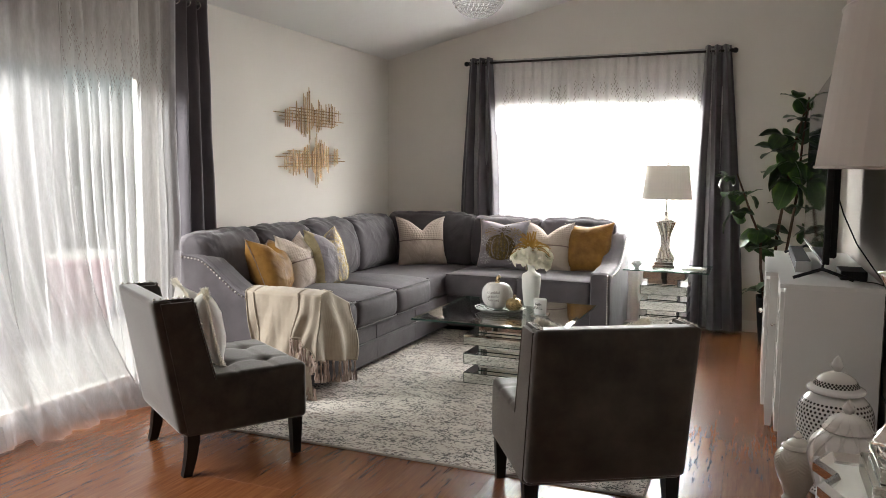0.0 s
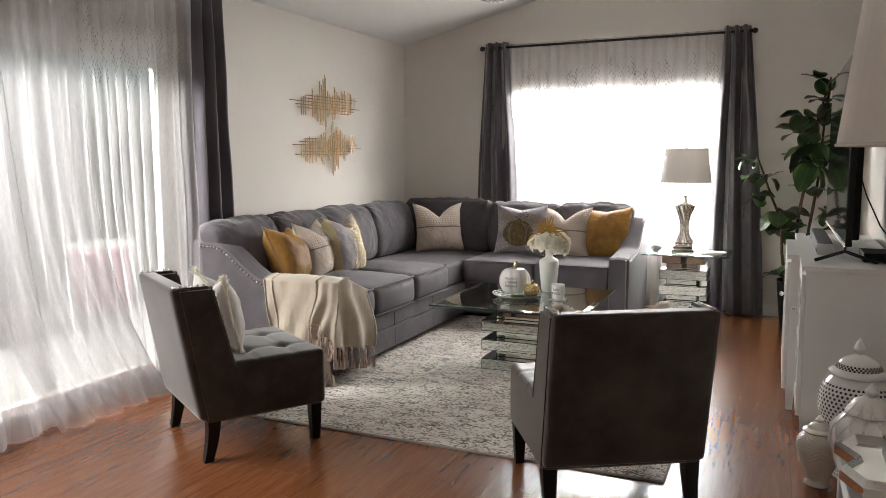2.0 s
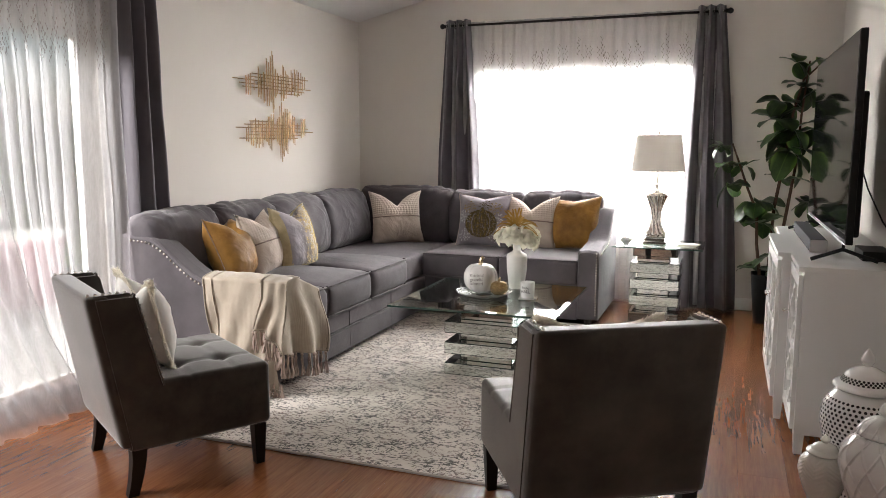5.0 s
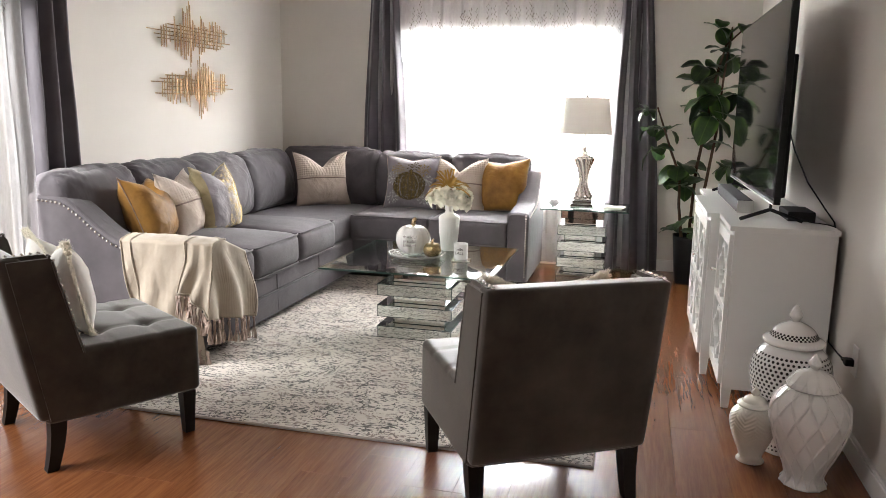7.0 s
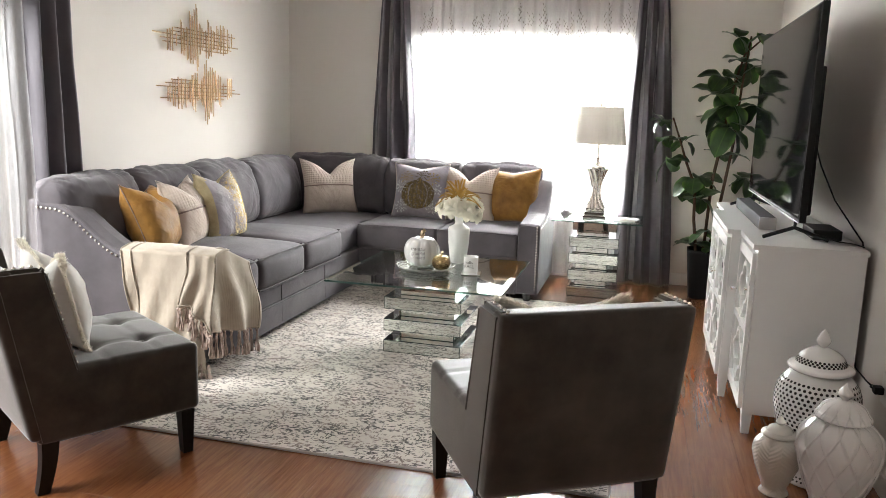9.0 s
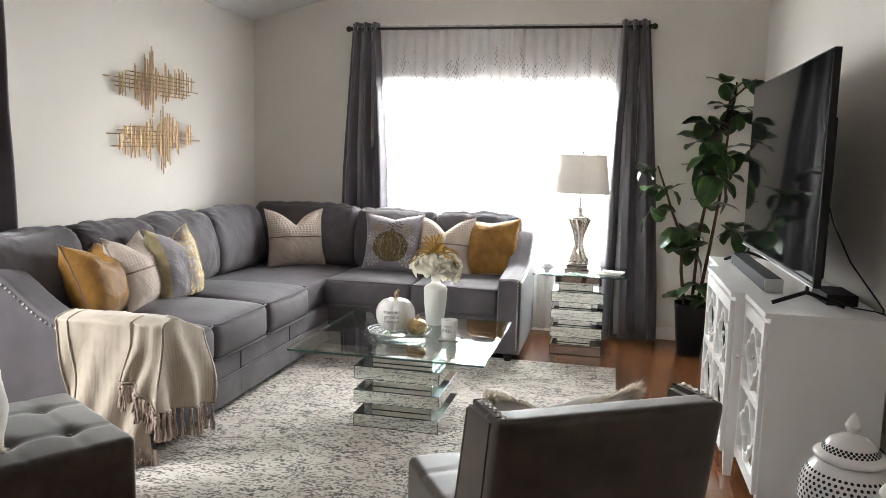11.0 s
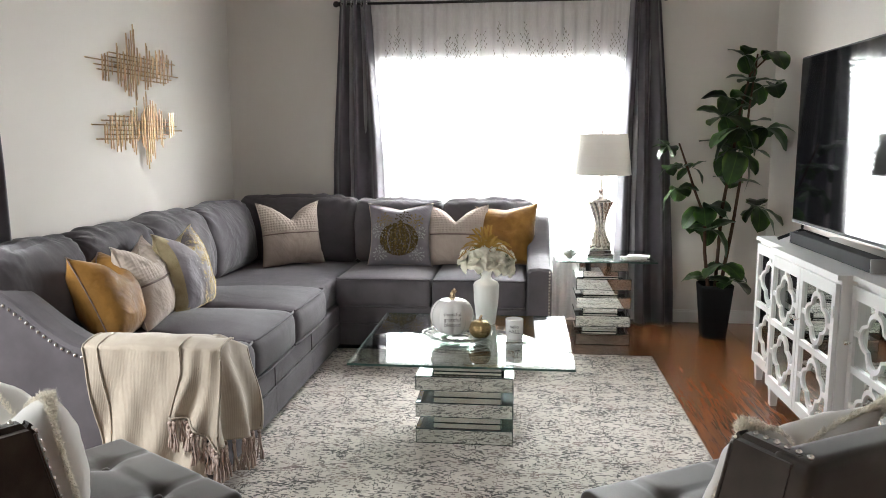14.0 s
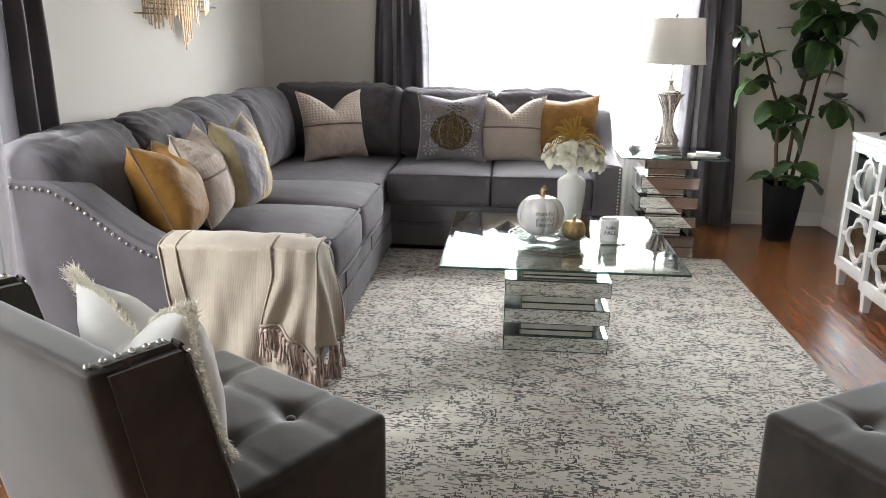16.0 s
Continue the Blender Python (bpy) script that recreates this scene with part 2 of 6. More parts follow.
_sep = N(RUG, "SeparateXYZ")
link(RUG, _vc, _sep.inputs[0])
_dh = ramp(RUG, noise_tex(RUG, coords(RUG, (1.0, 2.6, 1)), 5.0, 6, 0.75), [(0.40, (0.05, 0.05, 0.05)), (0.54, (0.34, 0.34, 0.34)), (0.68, (0.80, 0.80, 0.80))])
_dv = ramp(RUG, noise_tex(RUG, coords(RUG, (2.6, 1.0, 1)), 4.5, 6, 0.75), [(0.46, (0.0, 0.0, 0.0)), (0.57, (0.16, 0.16, 0.16)), (0.70, (0.60, 0.60, 0.60))])
_mask = math_node(RUG, "MAXIMUM", woven(_sep.outputs["X"], _sep.outputs["Y"], 0.015, 0.0052, _dh), woven(_sep.outputs["Y"], _sep.outputs["X"], 0.013, 0.0052, _dv))
_tone = ramp(RUG, noise_tex(RUG, _vc, 6.0, 4), [(0.38, (0.055, 0.046, 0.042)), (0.50, (0.100, 0.083, 0.074)), (0.62, (0.24, 0.175, 0.15))])
_base = ramp(RUG, noise_tex(RUG, _vc, 4.0, 6, 0.7), [(0.3, (0.52, 0.465, 0.41)), (0.7, (0.72, 0.655, 0.59))])
link(RUG, mixed(RUG, _mask, _base, _tone), RUG.node_tree.nodes["Principled BSDF"].inputs["Base Color"])
bump(RUG, noise_tex(RUG, _vc, 350, 3), 0.5, 0.004)
RUGEDGE = mat("rug_binding", (0.34, 0.30, 0.26), 0.95)


def pane_glass(name, tint, weight=1.0):
    m = bpy.data.materials.new(name)
    m.use_nodes = True
    nt = m.node_tree
    nt.nodes.clear()
    out, tr, gl, mx, fr = (nt.nodes.new("ShaderNode" + k) for k in ("OutputMaterial", "BsdfTransparent", "BsdfGlossy", "MixShader", "LayerWeight"))
    fr.inputs[0].default_value = 0.5
    tr.inputs[0].default_value = (*tint, 1)
    gl.inputs["Roughness"].default_value = 0.01
    pw, sc = nt.nodes.new("ShaderNodeMath"), nt.nodes.new("ShaderNodeMath")
    pw.operation, sc.operation = "POWER", "MULTIPLY_ADD"
    pw.inputs[1].default_value, sc.inputs[1].default_value, sc.inputs[2].default_value = 3.0, 0.90 * weight, 0.05 * weight
    nt.links.new(fr.outputs["Facing"], pw.inputs[0])
    nt.links.new(pw.outputs[0], sc.inputs[0])
    nt.links.new(sc.outputs[0], mx.inputs[0])
    nt.links.new(tr.outputs[0], mx.inputs[1])
    nt.links.new(gl.outputs[0], mx.inputs[2])
    nt.links.new(mx.outputs[0], out.inputs[0])
    return m


GLASS = pane_glass("window_glass", (0.95, 0.97, 0.96), 0.7)
TOPGLASS = pane_glass("table_glass", (0.86, 0.92, 0.89), 1.0)
GLASSEDGE = mat("green_glass_edge", (0.02, 0.05, 0.04), 0.35, Specular_IOR_Level=0.25)
CRYSTAL = mat("crystal", (0.95, 0.95, 0.95), 0.02, Transmission_Weight=0.9, IOR=1.5)


def sheer_cloth(name, c, open_fac, back=0.45):
    m = bpy.data.materials.new(name)
    m.use_nodes = True
    nt = m.node_tree
    nt.nodes.clear()
    out, tr, tl, df, m1, m2 = (nt.nodes.new("ShaderNode" + k) for k in ("OutputMaterial", "BsdfTransparent", "BsdfTranslucent", "BsdfDiffuse", "MixShader", "MixShader"))
    tl.inputs[0].default_value = (*c, 1)
    df.inputs[0].default_value = (*c, 1)
    m1.inputs[0].default_value = back
    n = nt.nodes.new("ShaderNodeTexNoise")
    n.inputs["Scale"].default_value = 60
    mr = nt.nodes.new("ShaderNodeMapRange")
    mr.inputs["To Min"].default_value, mr.inputs["To Max"].default_value = max(0.0, open_fac - 0.07), open_fac + 0.07 * (open_fac > 0)
    nt.links.new(n.outputs["Fac"], mr.inputs[0])
    nt.links.new(mr.outputs[0], m2.inputs[0])
    nt.links.new(df.outputs[0], m1.inputs[1])
    nt.links.new(tl.outputs[0], m1.inputs[2])
    nt.links.new(m1.outputs[0], m2.inputs[1])
    nt.links.new(tr.outputs[0], m2.inputs[2])
    nt.links.new(m2.outputs[0], out.inputs[0])
    return m


SHEER = sheer_cloth("white_voile", (0.80, 0.785, 0.795), 0.44, 0.5)
DOORSHEER = sheer_cloth("dense_white_voile", (0.62, 0.61, 0.62), 0.52, 0.27)
PETAL = sheer_cloth("ivory_petal", (0.86, 0.83, 0.71), 0.0, 0.12)
FUR = sheer_cloth("ivory_faux_fur", (0.88, 0.84, 0.75), 0.0, 0.5)
BLIND = sheer_cloth("white_vinyl_blind", (0.86, 0.86, 0.85), 0.0, 0.5)
SHADE = sheer_cloth("linen_lampshade", (0.82, 0.79, 0.75), 0.0, 0.26)


# mesh tools
def link_part(name, data, material, parent, label="", m=None):
    ob = new(name, data)
    if material:

        if not data.materials:
            data.materials.append(material)
    ob.parent = parent
    if m is not None:
        ob.matrix_basis = m
    if label:
        ob["label"] = label
    return ob


def part(name, bm, material, parent, label="", smooth=False, kind=""):
    me = bpy.data.meshes.new(name)
    bm.to_mesh(me)
    bm.free()
    if smooth:
        me.shade_smooth()
    ob = link_part(name, me, material, parent, label)
    if kind:
        ob["kind"] = kind
    return ob


def thing(name, label, category, m=None, group="", kind=""):
    e = new(name)
    e.empty_display_size = 0.1
    if m is not None:
        e.matrix_basis = m
    return tagged(e, label, category, group, kind)


def solid(name, bm, material, label="", category="", group="", kind="", smooth=False, m=None):
    ob = part(name, bm, material, None, "", smooth)
    if m is not None:
        ob.matrix_basis = m
    return tagged(ob, label, category, group, kind)


def box(x0, x1, y0, y1, z0, z1, bevel=0.0, bm=None, seg=2, m=None):
    b = bmesh.new()
    bmesh.ops.create_cube(b, size=1)
    for v in b.verts:
        v.co = Vector(((x0 + x1) / 2 + v.co.x * (x1 - x0), (y0 + y1) / 2 + v.co.y * (y1 - y0), (z0 + z1) / 2 + v.co.z * (z1 - z0)))
    if bevel:
        bmesh.ops.bevel(b, geom=list(b.edges), offset=bevel, segments=seg, profile=0.6, affect="EDGES")
    if m is not None:
        bmesh.ops.transform(b, matrix=m, verts=b.verts)
    return join(bm, b)


def join(bm, b):
    if bm is None:
        return b
    me = bpy.data.meshes.new("tmp")
    b.to_mesh(me)
    b.free()
    bm.from_mesh(me)
    bpy.data.meshes.remove(me)
    return bm


def lathe(profile, seg=32, bm=None, wave=None, at=(0, 0, 0)):
    """profile: (radius, z) from bottom to top; wave(angle, z) scales the radius."""
    b = bmesh.new()
    rings = []
    for r, z in profile:
        ring = []
        for i in range(seg):
            a = 2 * math.pi * i / seg
            k = wave(a, z) if wave else 1
            ring.append(b.verts.new((at[0] + r * k * math.cos(a), at[1] + r * k * math.sin(a), at[2] + z)))
        rings.append(ring)
    for p, q in zip(rings, rings[1:]):
        for i in range(seg):
            b.faces.new((p[i], p[(i + 1) % seg], q[(i + 1) % seg], q[i]))
    b.faces.new(rings[0][::-1])
    b.faces.new(rings[-1])
    return join(bm, b)


def rbox(cx, cy, cz, sx, sy, sz, r=0.05, n=8, bulge=(0, 0, 0), crease=0.0, seed=0, freq=3.0, m=None, bm=None):
    """A padded block: rounded edges, faces that swell by bulge, and creases."""
    b = bmesh.new()
    bmesh.ops.create_cube(b, size=2)
    bmesh.ops.subdivide_edges(b, edges=list(b.edges), cuts=n, use_grid_fill=True)
    h = Vector((sx / 2, sy / 2, sz / 2))
    r = min(r, min(h) * 0.98)
    for v in b.verts:
        u = v.co.copy()
        # denser near the edges
        u = Vector([math.sin(c * math.pi / 2) if abs(c) < 1 else c for c in u])
        p = Vector([u[i] * h[i] for i in range(3)])
        inner = Vector([max(-(h[i] - r), min(h[i] - r, p[i])) for i in range(3)])
        d = p - inner
        p = inner + (d.normalized() * r if d.length > 1e-6 else d)
        for i in range(3):
            j, k = (i + 1) % 3, (i + 2) % 3
            p[i] += u[i] * bulge[i] * (1 - u[j] ** 2) * (1 - u[k] ** 2)
        if crease:
            q = Vector((p.x + seed * 3.1, p.y + seed * 1.7, p.z))
            w = noise.noise(q * freq) + 0.5 * noise.noise(q * freq * 2.3)
            p += (p - inner * 0.9).normalized() * w * crease
        v.co = p + Vector((cx, cy, cz))
    if m is not None:
        bmesh.ops.transform(b, matrix=m, verts=b.verts)
    return join(bm, b)


def tube(points, radius, seg=8, bm=None, closed=False):
    b = bmesh.new()
    pts = [Vector(p) for p in points]
    rings = []
    n = len(pts)
    for i, p in enumerate(pts):
        t = (pts[(i + 1) % n] - pts[i - 1]) if closed else (pts[min(i + 1, n - 1)] - pts[max(i - 1, 0)])
        t.normalize()
        a = t.cross(Vector((0, 0, 1)))
        if a.length < 0.05:
            a = t.cross(Vector((0, 1, 0)))
        a.normalize()
        c = t.cross(a)
        rr = radius(i / (n - 1)) if callable(radius) else radius
        rings.append([b.verts.new(p + (a * math.cos(2 * math.pi * k / seg) + c * math.sin(2 * math.pi * k / seg)) * rr) for k in range(seg)])
    pairs = list(zip(rings, rings[1:])) + ([(rings[-1], rings[0])] if closed else [])
    for p, q in pairs:
        for k in range(seg):
            b.faces.new((p[k], p[(k + 1) % seg], q[(k + 1) % seg], q[k]))
    if not closed:
        b.faces.new(rings[0][::-1])
        b.faces.new(rings[-1])
    return join(bm, b)


def sheet(fn, nu, nv, thick=0.0):
    """A grid of fn(u, v) in 0..1, with a second skin when thick."""
    b = bmesh.new()
    g = [[b.verts.new(fn(i / nu, j / nv)) for j in range(nv + 1)] for i in range(nu + 1)]
    for i in range(nu):
        for j in range(nv):
            b.faces.new((g[i][j], g[i + 1][j], g[i + 1][j + 1], g[i][j + 1]))
    if thick:
        bmesh.ops.recalc_face_normals(b, faces=b.faces)
        bmesh.ops.solidify(b, geom=list(b.faces), thickness=thick)
    return b


def ball(center, r, sub=2, squash=(1, 1, 1), bm=None):
    b = bmesh.new()
    bmesh.ops.create_icosphere(b, subdivisions=sub, radius=r)
    for v in b.verts:
        v.co = Vector((v.co.x * squash[0], v.co.y * squash[1], v.co.z * squash[2])) + Vector(center)
    return join(bm, b)


# plan, in metres
XL, XR, YB, YF = -3.42, 0.74, 7.30, -1.6
EAVE, SLOPE = 2.52, 0.235
WX0, WX1, WZ0, WZ1 = -2.26, -0.34, 0.56, 2.05
DY0, DY1, DZ1 = 0.35, 4.02, 2.06
TH = 0.14


def roof_z(x):
    return EAVE + SLOPE * (x - XL)


def prism_y(x0, x1, y0, y1, z0, za, zb, bm=None):
    """A wall piece across x whose top runs from za at x0 to zb at x1."""
    b = bmesh.new()
    c = [(x0, z0), (x1, z0), (x1, zb), (x0, za)]
    f = [b.verts.new((x, y0, z)) for x, z in c]
    k = [b.verts.new((x, y1, z)) for x, z in c]
    b.faces.new(f)
    b.faces.new(k[::-1])
    for i in range(4):
        j = (i + 1) % 4
        b.faces.new((f[j], f[i], k[i], k[j]))
    bmesh.ops.recalc_face_normals(b, faces=b.faces)
    return join(bm, b)


# the shell
w = prism_y(XL - TH, WX0, YB, YB + TH, 0, roof_z(XL - TH), roof_z(WX0))
prism_y(WX1, XR + TH, YB, YB + TH, 0, roof_z(WX1), roof_z(XR + TH), w)
prism_y(WX0, WX1, YB, YB + TH, 0, WZ0, WZ0, w)
prism_y(WX0, WX1, YB, YB + TH, WZ1, roof_z(WX0), roof_z(WX1), w)
solid("wall_north", w, WALL, "warm white painted wall with a wide window", "wall", kind="structure")
w = box(XL - TH, XL, YF, DY0, 0, EAVE)
box(XL - TH, XL, DY1, YB, 0, EAVE, bm=w)
box(XL - TH, XL, DY0, DY1, DZ1, EAVE, bm=w)
solid("wall_west", w, WALL, "warm white painted wall with a sliding door", "wall", kind="structure")
solid("wall_east", box(XR, XR + TH, YF, YB, 0, roof_z(XR)), WALL, "warm white painted wall behind the television", "wall", kind="structure")
solid("wall_south", prism_y(XL - TH, XR + TH, YF - TH, YF, 0, roof_z(XL - TH), roof_z(XR + TH)), WALL, "plain warm white wall", "wall", kind="structure")
b = bmesh.new()
c = [(XL - TH, roof_z(XL - TH)), (XR + TH, roof_z(XR + TH)), (XR + TH, roof_z(XR + TH) + 0.12), (XL - TH, roof_z(XL - TH) + 0.12)]
f = [b.verts.new((x, YF - TH, z)) for x, z in c]
k = [b.verts.new((x, YB + TH, z)) for x, z in c]
b.faces.new(f)
b.faces.new(k[::-1])
for i in range(4):
    j = (i + 1) % 4
    b.faces.new((f[j], f[i], k[i], k[j]))
bmesh.ops.recalc_face_normals(b, faces=b.faces)
solid("ceiling", b, CEIL, "sloped white painted ceiling", "ceiling", kind="structure")
SUB = mat("dark_subfloor", (0.03, 0.015, 0.01), 0.9)
floor = solid("floor", box(XL - TH, XR + TH, YF - TH, YB + TH, -0.12, -0.012), SUB, "reddish brown wood laminate floor", "floor", kind="structure")


def baseboard(name, x0, x1, y0, y1):
    bm = box(x0, x1, y0, y1, 0, 0.085, 0.003)
    ox, oy = (x1 - x0) * 0.25 if x1 - x0 < 0.1 else 0, (y1 - y0) * 0.25 if y1 - y0 < 0.1 else 0
    box(x0 + ox, x1 - ox * 0, y0 + oy, y1 - oy * 0, 0.085, 0.10, 0.003, bm=bm)
    solid(name, bm, TRIM, "white painted baseboard", "baseboard", kind="structure")


baseboard("baseboard", XL + 0.016, XR - 0.016, YB - 0.016, YB)
bm = box(XR - 0.016, XR, YF, YB - 0.017, 0, 0.085, 0.003)
box(XR - 0.011, XR, YF, YB - 0.017, 0.085, 0.10, 0.003, bm=bm)
solid("baseboard_east", bm, TRIM, "white painted baseboard", "baseboard", kind="structure")
solid("baseboard_west", box(XL, XL + 0.016, DY1 + 0.07, YB - 0.017, 0, 0.10, 0.003), TRIM, "white painted baseboard", "baseboard", kind="structure")

# back window with blinds
win = thing("window_1", "white framed three-part window with closed white blinds", "window", kind="structure")
bm = box(WX0, WX1, YB + 0.03, YB + 0.10, WZ1 - 0.05, WZ1)
box(WX0, WX1, YB + 0.03, YB + 0.10, WZ0, WZ0 + 0.05, bm=bm)
for x in (WX0, WX0 + 0.62, WX1 - 0.67, WX1 - 0.05):
    box(x, x + 0.05, YB + 0.031, YB + 0.099, WZ0 + 0.05, WZ1 - 0.05, bm=bm)
part("window_frame", bm, TRIM, win)
for i, (xa, xb) in enumerate(((WX0 + 0.05, WX0 + 0.62), (WX0 + 0.67, WX1 - 0.67), (WX1 - 0.62, WX1 - 0.05))):
    zm = (WZ0 + WZ1) / 2
    bm = box(xa, xb, YB + 0.05, YB + 0.08, zm - 0.02, zm + 0.02)
    n = 2 if i != 1 else 1
    for q in range(1, n):
        xm = xa + (xb - xa) * q / n
        box(xm - 0.009, xm + 0.009, YB + 0.06, YB + 0.07, WZ0 + 0.05, zm - 0.02, bm=bm)
    part("sash_rail", bm, TRIM, win)
    p = part("pane", box(xa, xb, YB + 0.072, YB + 0.076, WZ0 + 0.05, WZ1 - 0.05), GLASS, win)
    p.visible_shadow = False
bm = box(WX0 - 0.01, WX1 + 0.01, YB - 0.03, YB + 0.03, WZ0 - 0.025, WZ0, 0.004)
part("window_sill", bm, TRIM, win)
slat0 = box(WX0 + 0.012, WX1 - 0.012, -0.021, 0.021, -0.0012, 0.0012)
me = bpy.data.meshes.new("slat")
slat0.to_mesh(me)
slat0.free()
me.materials.append(BLIND)
z = WZ1 - 0.075
while z > WZ0 + 0.03:
    link_part("slat", me, None, win, m=pose(0, YB + 0.0, z, 32))
    z -= 0.042
part("headrail", box(WX0 + 0.008, WX1 - 0.008, YB - 0.022, YB + 0.028, WZ1 - 0.055, WZ1 - 0.003, 0.003), BLIND, win)
part("blind_cord", tube([(WX0 + 0.4, YB, WZ1 - 0.06), (WX0 + 0.4, YB, WZ0 + 0.04)], 0.002, 5), BLIND, win)

# sliding glass door
door = thing("door_1", "white framed sliding glass patio door", "sliding door", kind="structure")
bm = box(XL - 0.12, XL - 0.02, DY0, DY1, DZ1 - 0.05, DZ1)
box(XL - 0.12, XL - 0.02, DY0, DY1, 0, 0.035, bm=bm)
for y in (DY0, DY1 - 0.05):
    box(XL - 0.12, XL - 0.02, y, y + 0.05, 0.035, DZ1 - 0.05, bm=bm)
part("door_frame", bm, TRIM, door)
ym = (DY0 + DY1) / 2
for k, (ya, yb, xo) in enumerate(((DY0 + 0.05, ym + 0.03, -0.09), (ym - 0.03, DY1 - 0.05, -0.05))):
    bm = box(XL + xo - 0.018, XL + xo + 0.018, ya, yb, DZ1 - 0.12, DZ1 - 0.05)
    box(XL + xo - 0.018, XL + xo + 0.018, ya, yb, 0.035, 0.09, bm=bm)
    for y in (ya, yb - 0.065):
        box(XL + xo - 0.018, XL + xo + 0.018, y, y + 0.065, 0.09, DZ1 - 0.12, bm=bm)
    panel = part("door_panel", bm, TRIM, door)
    p = part("pane", box(XL + xo - 0.003, XL + xo + 0.003, ya + 0.065, yb - 0.065, 0.09, DZ1 - 0.12), GLASS, panel)
    p.visible_shadow = False
part("door_handle", box(XL - 0.034, XL - 0.01, ym + 0.0, ym + 0.02, 0.95, 1.15, 0.004), BLACKMETAL, door)
solid("door_trim", box(XL, XL + 0.014, DY1, DY1 + 0.065, 0, DZ1 + 0.065, 0.003, bm=box(XL, XL + 0.014, DY0, DY1, DZ1, DZ1 + 0.065, 0.003)), TRIM, "white door casing", "trim", kind="structure")


# curtains
def folds(s, n, depth, seed):
    return depth * (math.sin(2 * math.pi * n * s + seed) + 0.35 * math.sin(2 * math.pi * n * 2.13 * s + 1.7 * seed) + 0.5 * noise.noise(Vector((s * n * 0.8, seed, 0.3))))


def drape(fn_center, width, z0, z1, n, depth, seed, thick, axis, flare=0.0, nu=160, nv=30):
    """axis 0: hangs along x at a given y; axis 1: along y at a given x."""
    def fn(u, v):
        z = z0 + (z1 - z0) * v
        lo = (1 - v) ** 2
        w = width(v) if callable(width) else width
        a = (u - 0.5) * w
        d = (folds(u, n, depth * (0.75 + 0.4 * (1 - v)), seed) if thick == 0 else depth * (math.sin(2 * math.pi * n * u + seed) + 0.25 * noise.noise(Vector((u * 4, z * 0.7, seed))))) + 0.012 * noise.noise(Vector((u * 9, z * 2.2, seed)))
        a += 0.018 * lo * noise.noise(Vector((u * 14, z, seed + 4)))
        c = fn_center(u, v)
        return (c[0] + a, c[1] + d, z) if axis == 0 else (c[0] + d, c[1] + a, z)
    return sheet(fn, nu, nv, thick)


def rod(name, p, q, label):
    t = thing(name, label, "curtain rod", pose(*p))
    d = Vector(q) - Vector(p)
    part("pole", tube([(0, 0, 0), tuple(d)], 0.0105, 12), BLACKMETAL, t, smooth=True)
    u = d.normalized()
    for e, s in ((Vector((0, 0, 0)), -1), (d, 1)):
        bm = ball(e + u * s * 0.035, 0.024, 2)
        tube([e, e + u * s * 0.02], 0.017, 10, bm)
        part("finial", bm, BLACKMETAL, t, smooth=True)
    return t


rd = rod("curtain_rod", (-2.48, 7.19, 2.42), (-0.12, 7.19, 2.42), "black metal curtain rod with ball finials above the window")
for x in (-2.36, -0.24):
    part("bracket", box(x - 0.012 + 2.48, x + 0.012 + 2.48, -0.01, YB - 7.19, -0.03, 0.012, 0.003), BLACKMETAL, rd)


def grommet_curtain(name, m, w_top, w_mid, w_bot, z0, z1, n, label, seed, axis=0, shift=0.0):
    t = thing(name, label, "curtain", m, group="grey curtains")
    width = lambda v: w_bot + (w_mid - w_bot) * min(1, v * 2) if v < 0.5 else w_mid + (w_top - w_mid) * (v - 0.5) * 2
    cen = lambda u, v: ((shift * (1 - v), 0, 0) if axis == 0 else (0, shift * (1 - v), 0))
    part("curtain_panel", drape(cen, width, z0, z1, n, 0.042, seed, 0.002, axis, nu=120), CURTAIN, t, smooth=True)
    for i in range(int(n * 2)):
        s = (i + 0.5) / (n * 2) - 0.5
        a = s * w_top
        pts = []
        for k in range(14):
            g = 2 * math.pi * k / 14
            if axis == 0:
                pts.append((a, 0.024 * math.cos(g), z1 - 0.05 + 0.024 * math.sin(g)))
            else:
                pts.append((0.024 * math.cos(g), a, z1 - 0.05 + 0.024 * math.sin(g)))
        part("grommet", tube(pts, 0.004, 6, closed=True), CHROME, t, smooth=True)
    return t


grommet_curtain("grey_curtain", pose(-2.375, 7.19, 0), 0.23, 0.40, 0.46, 0.012, 2.47, 3.0, "dark grey grommet curtain hanging behind the sofa", 1.0, shift=0.01)
grommet_curtain("grey_curtain", pose(-0.225, 7.19, 0), 0.21, 0.38, 0.46, 0.012, 2.47, 3.0, "dark grey grommet curtain hanging beside the fiddle leaf plant", 2.2, shift=0.06)


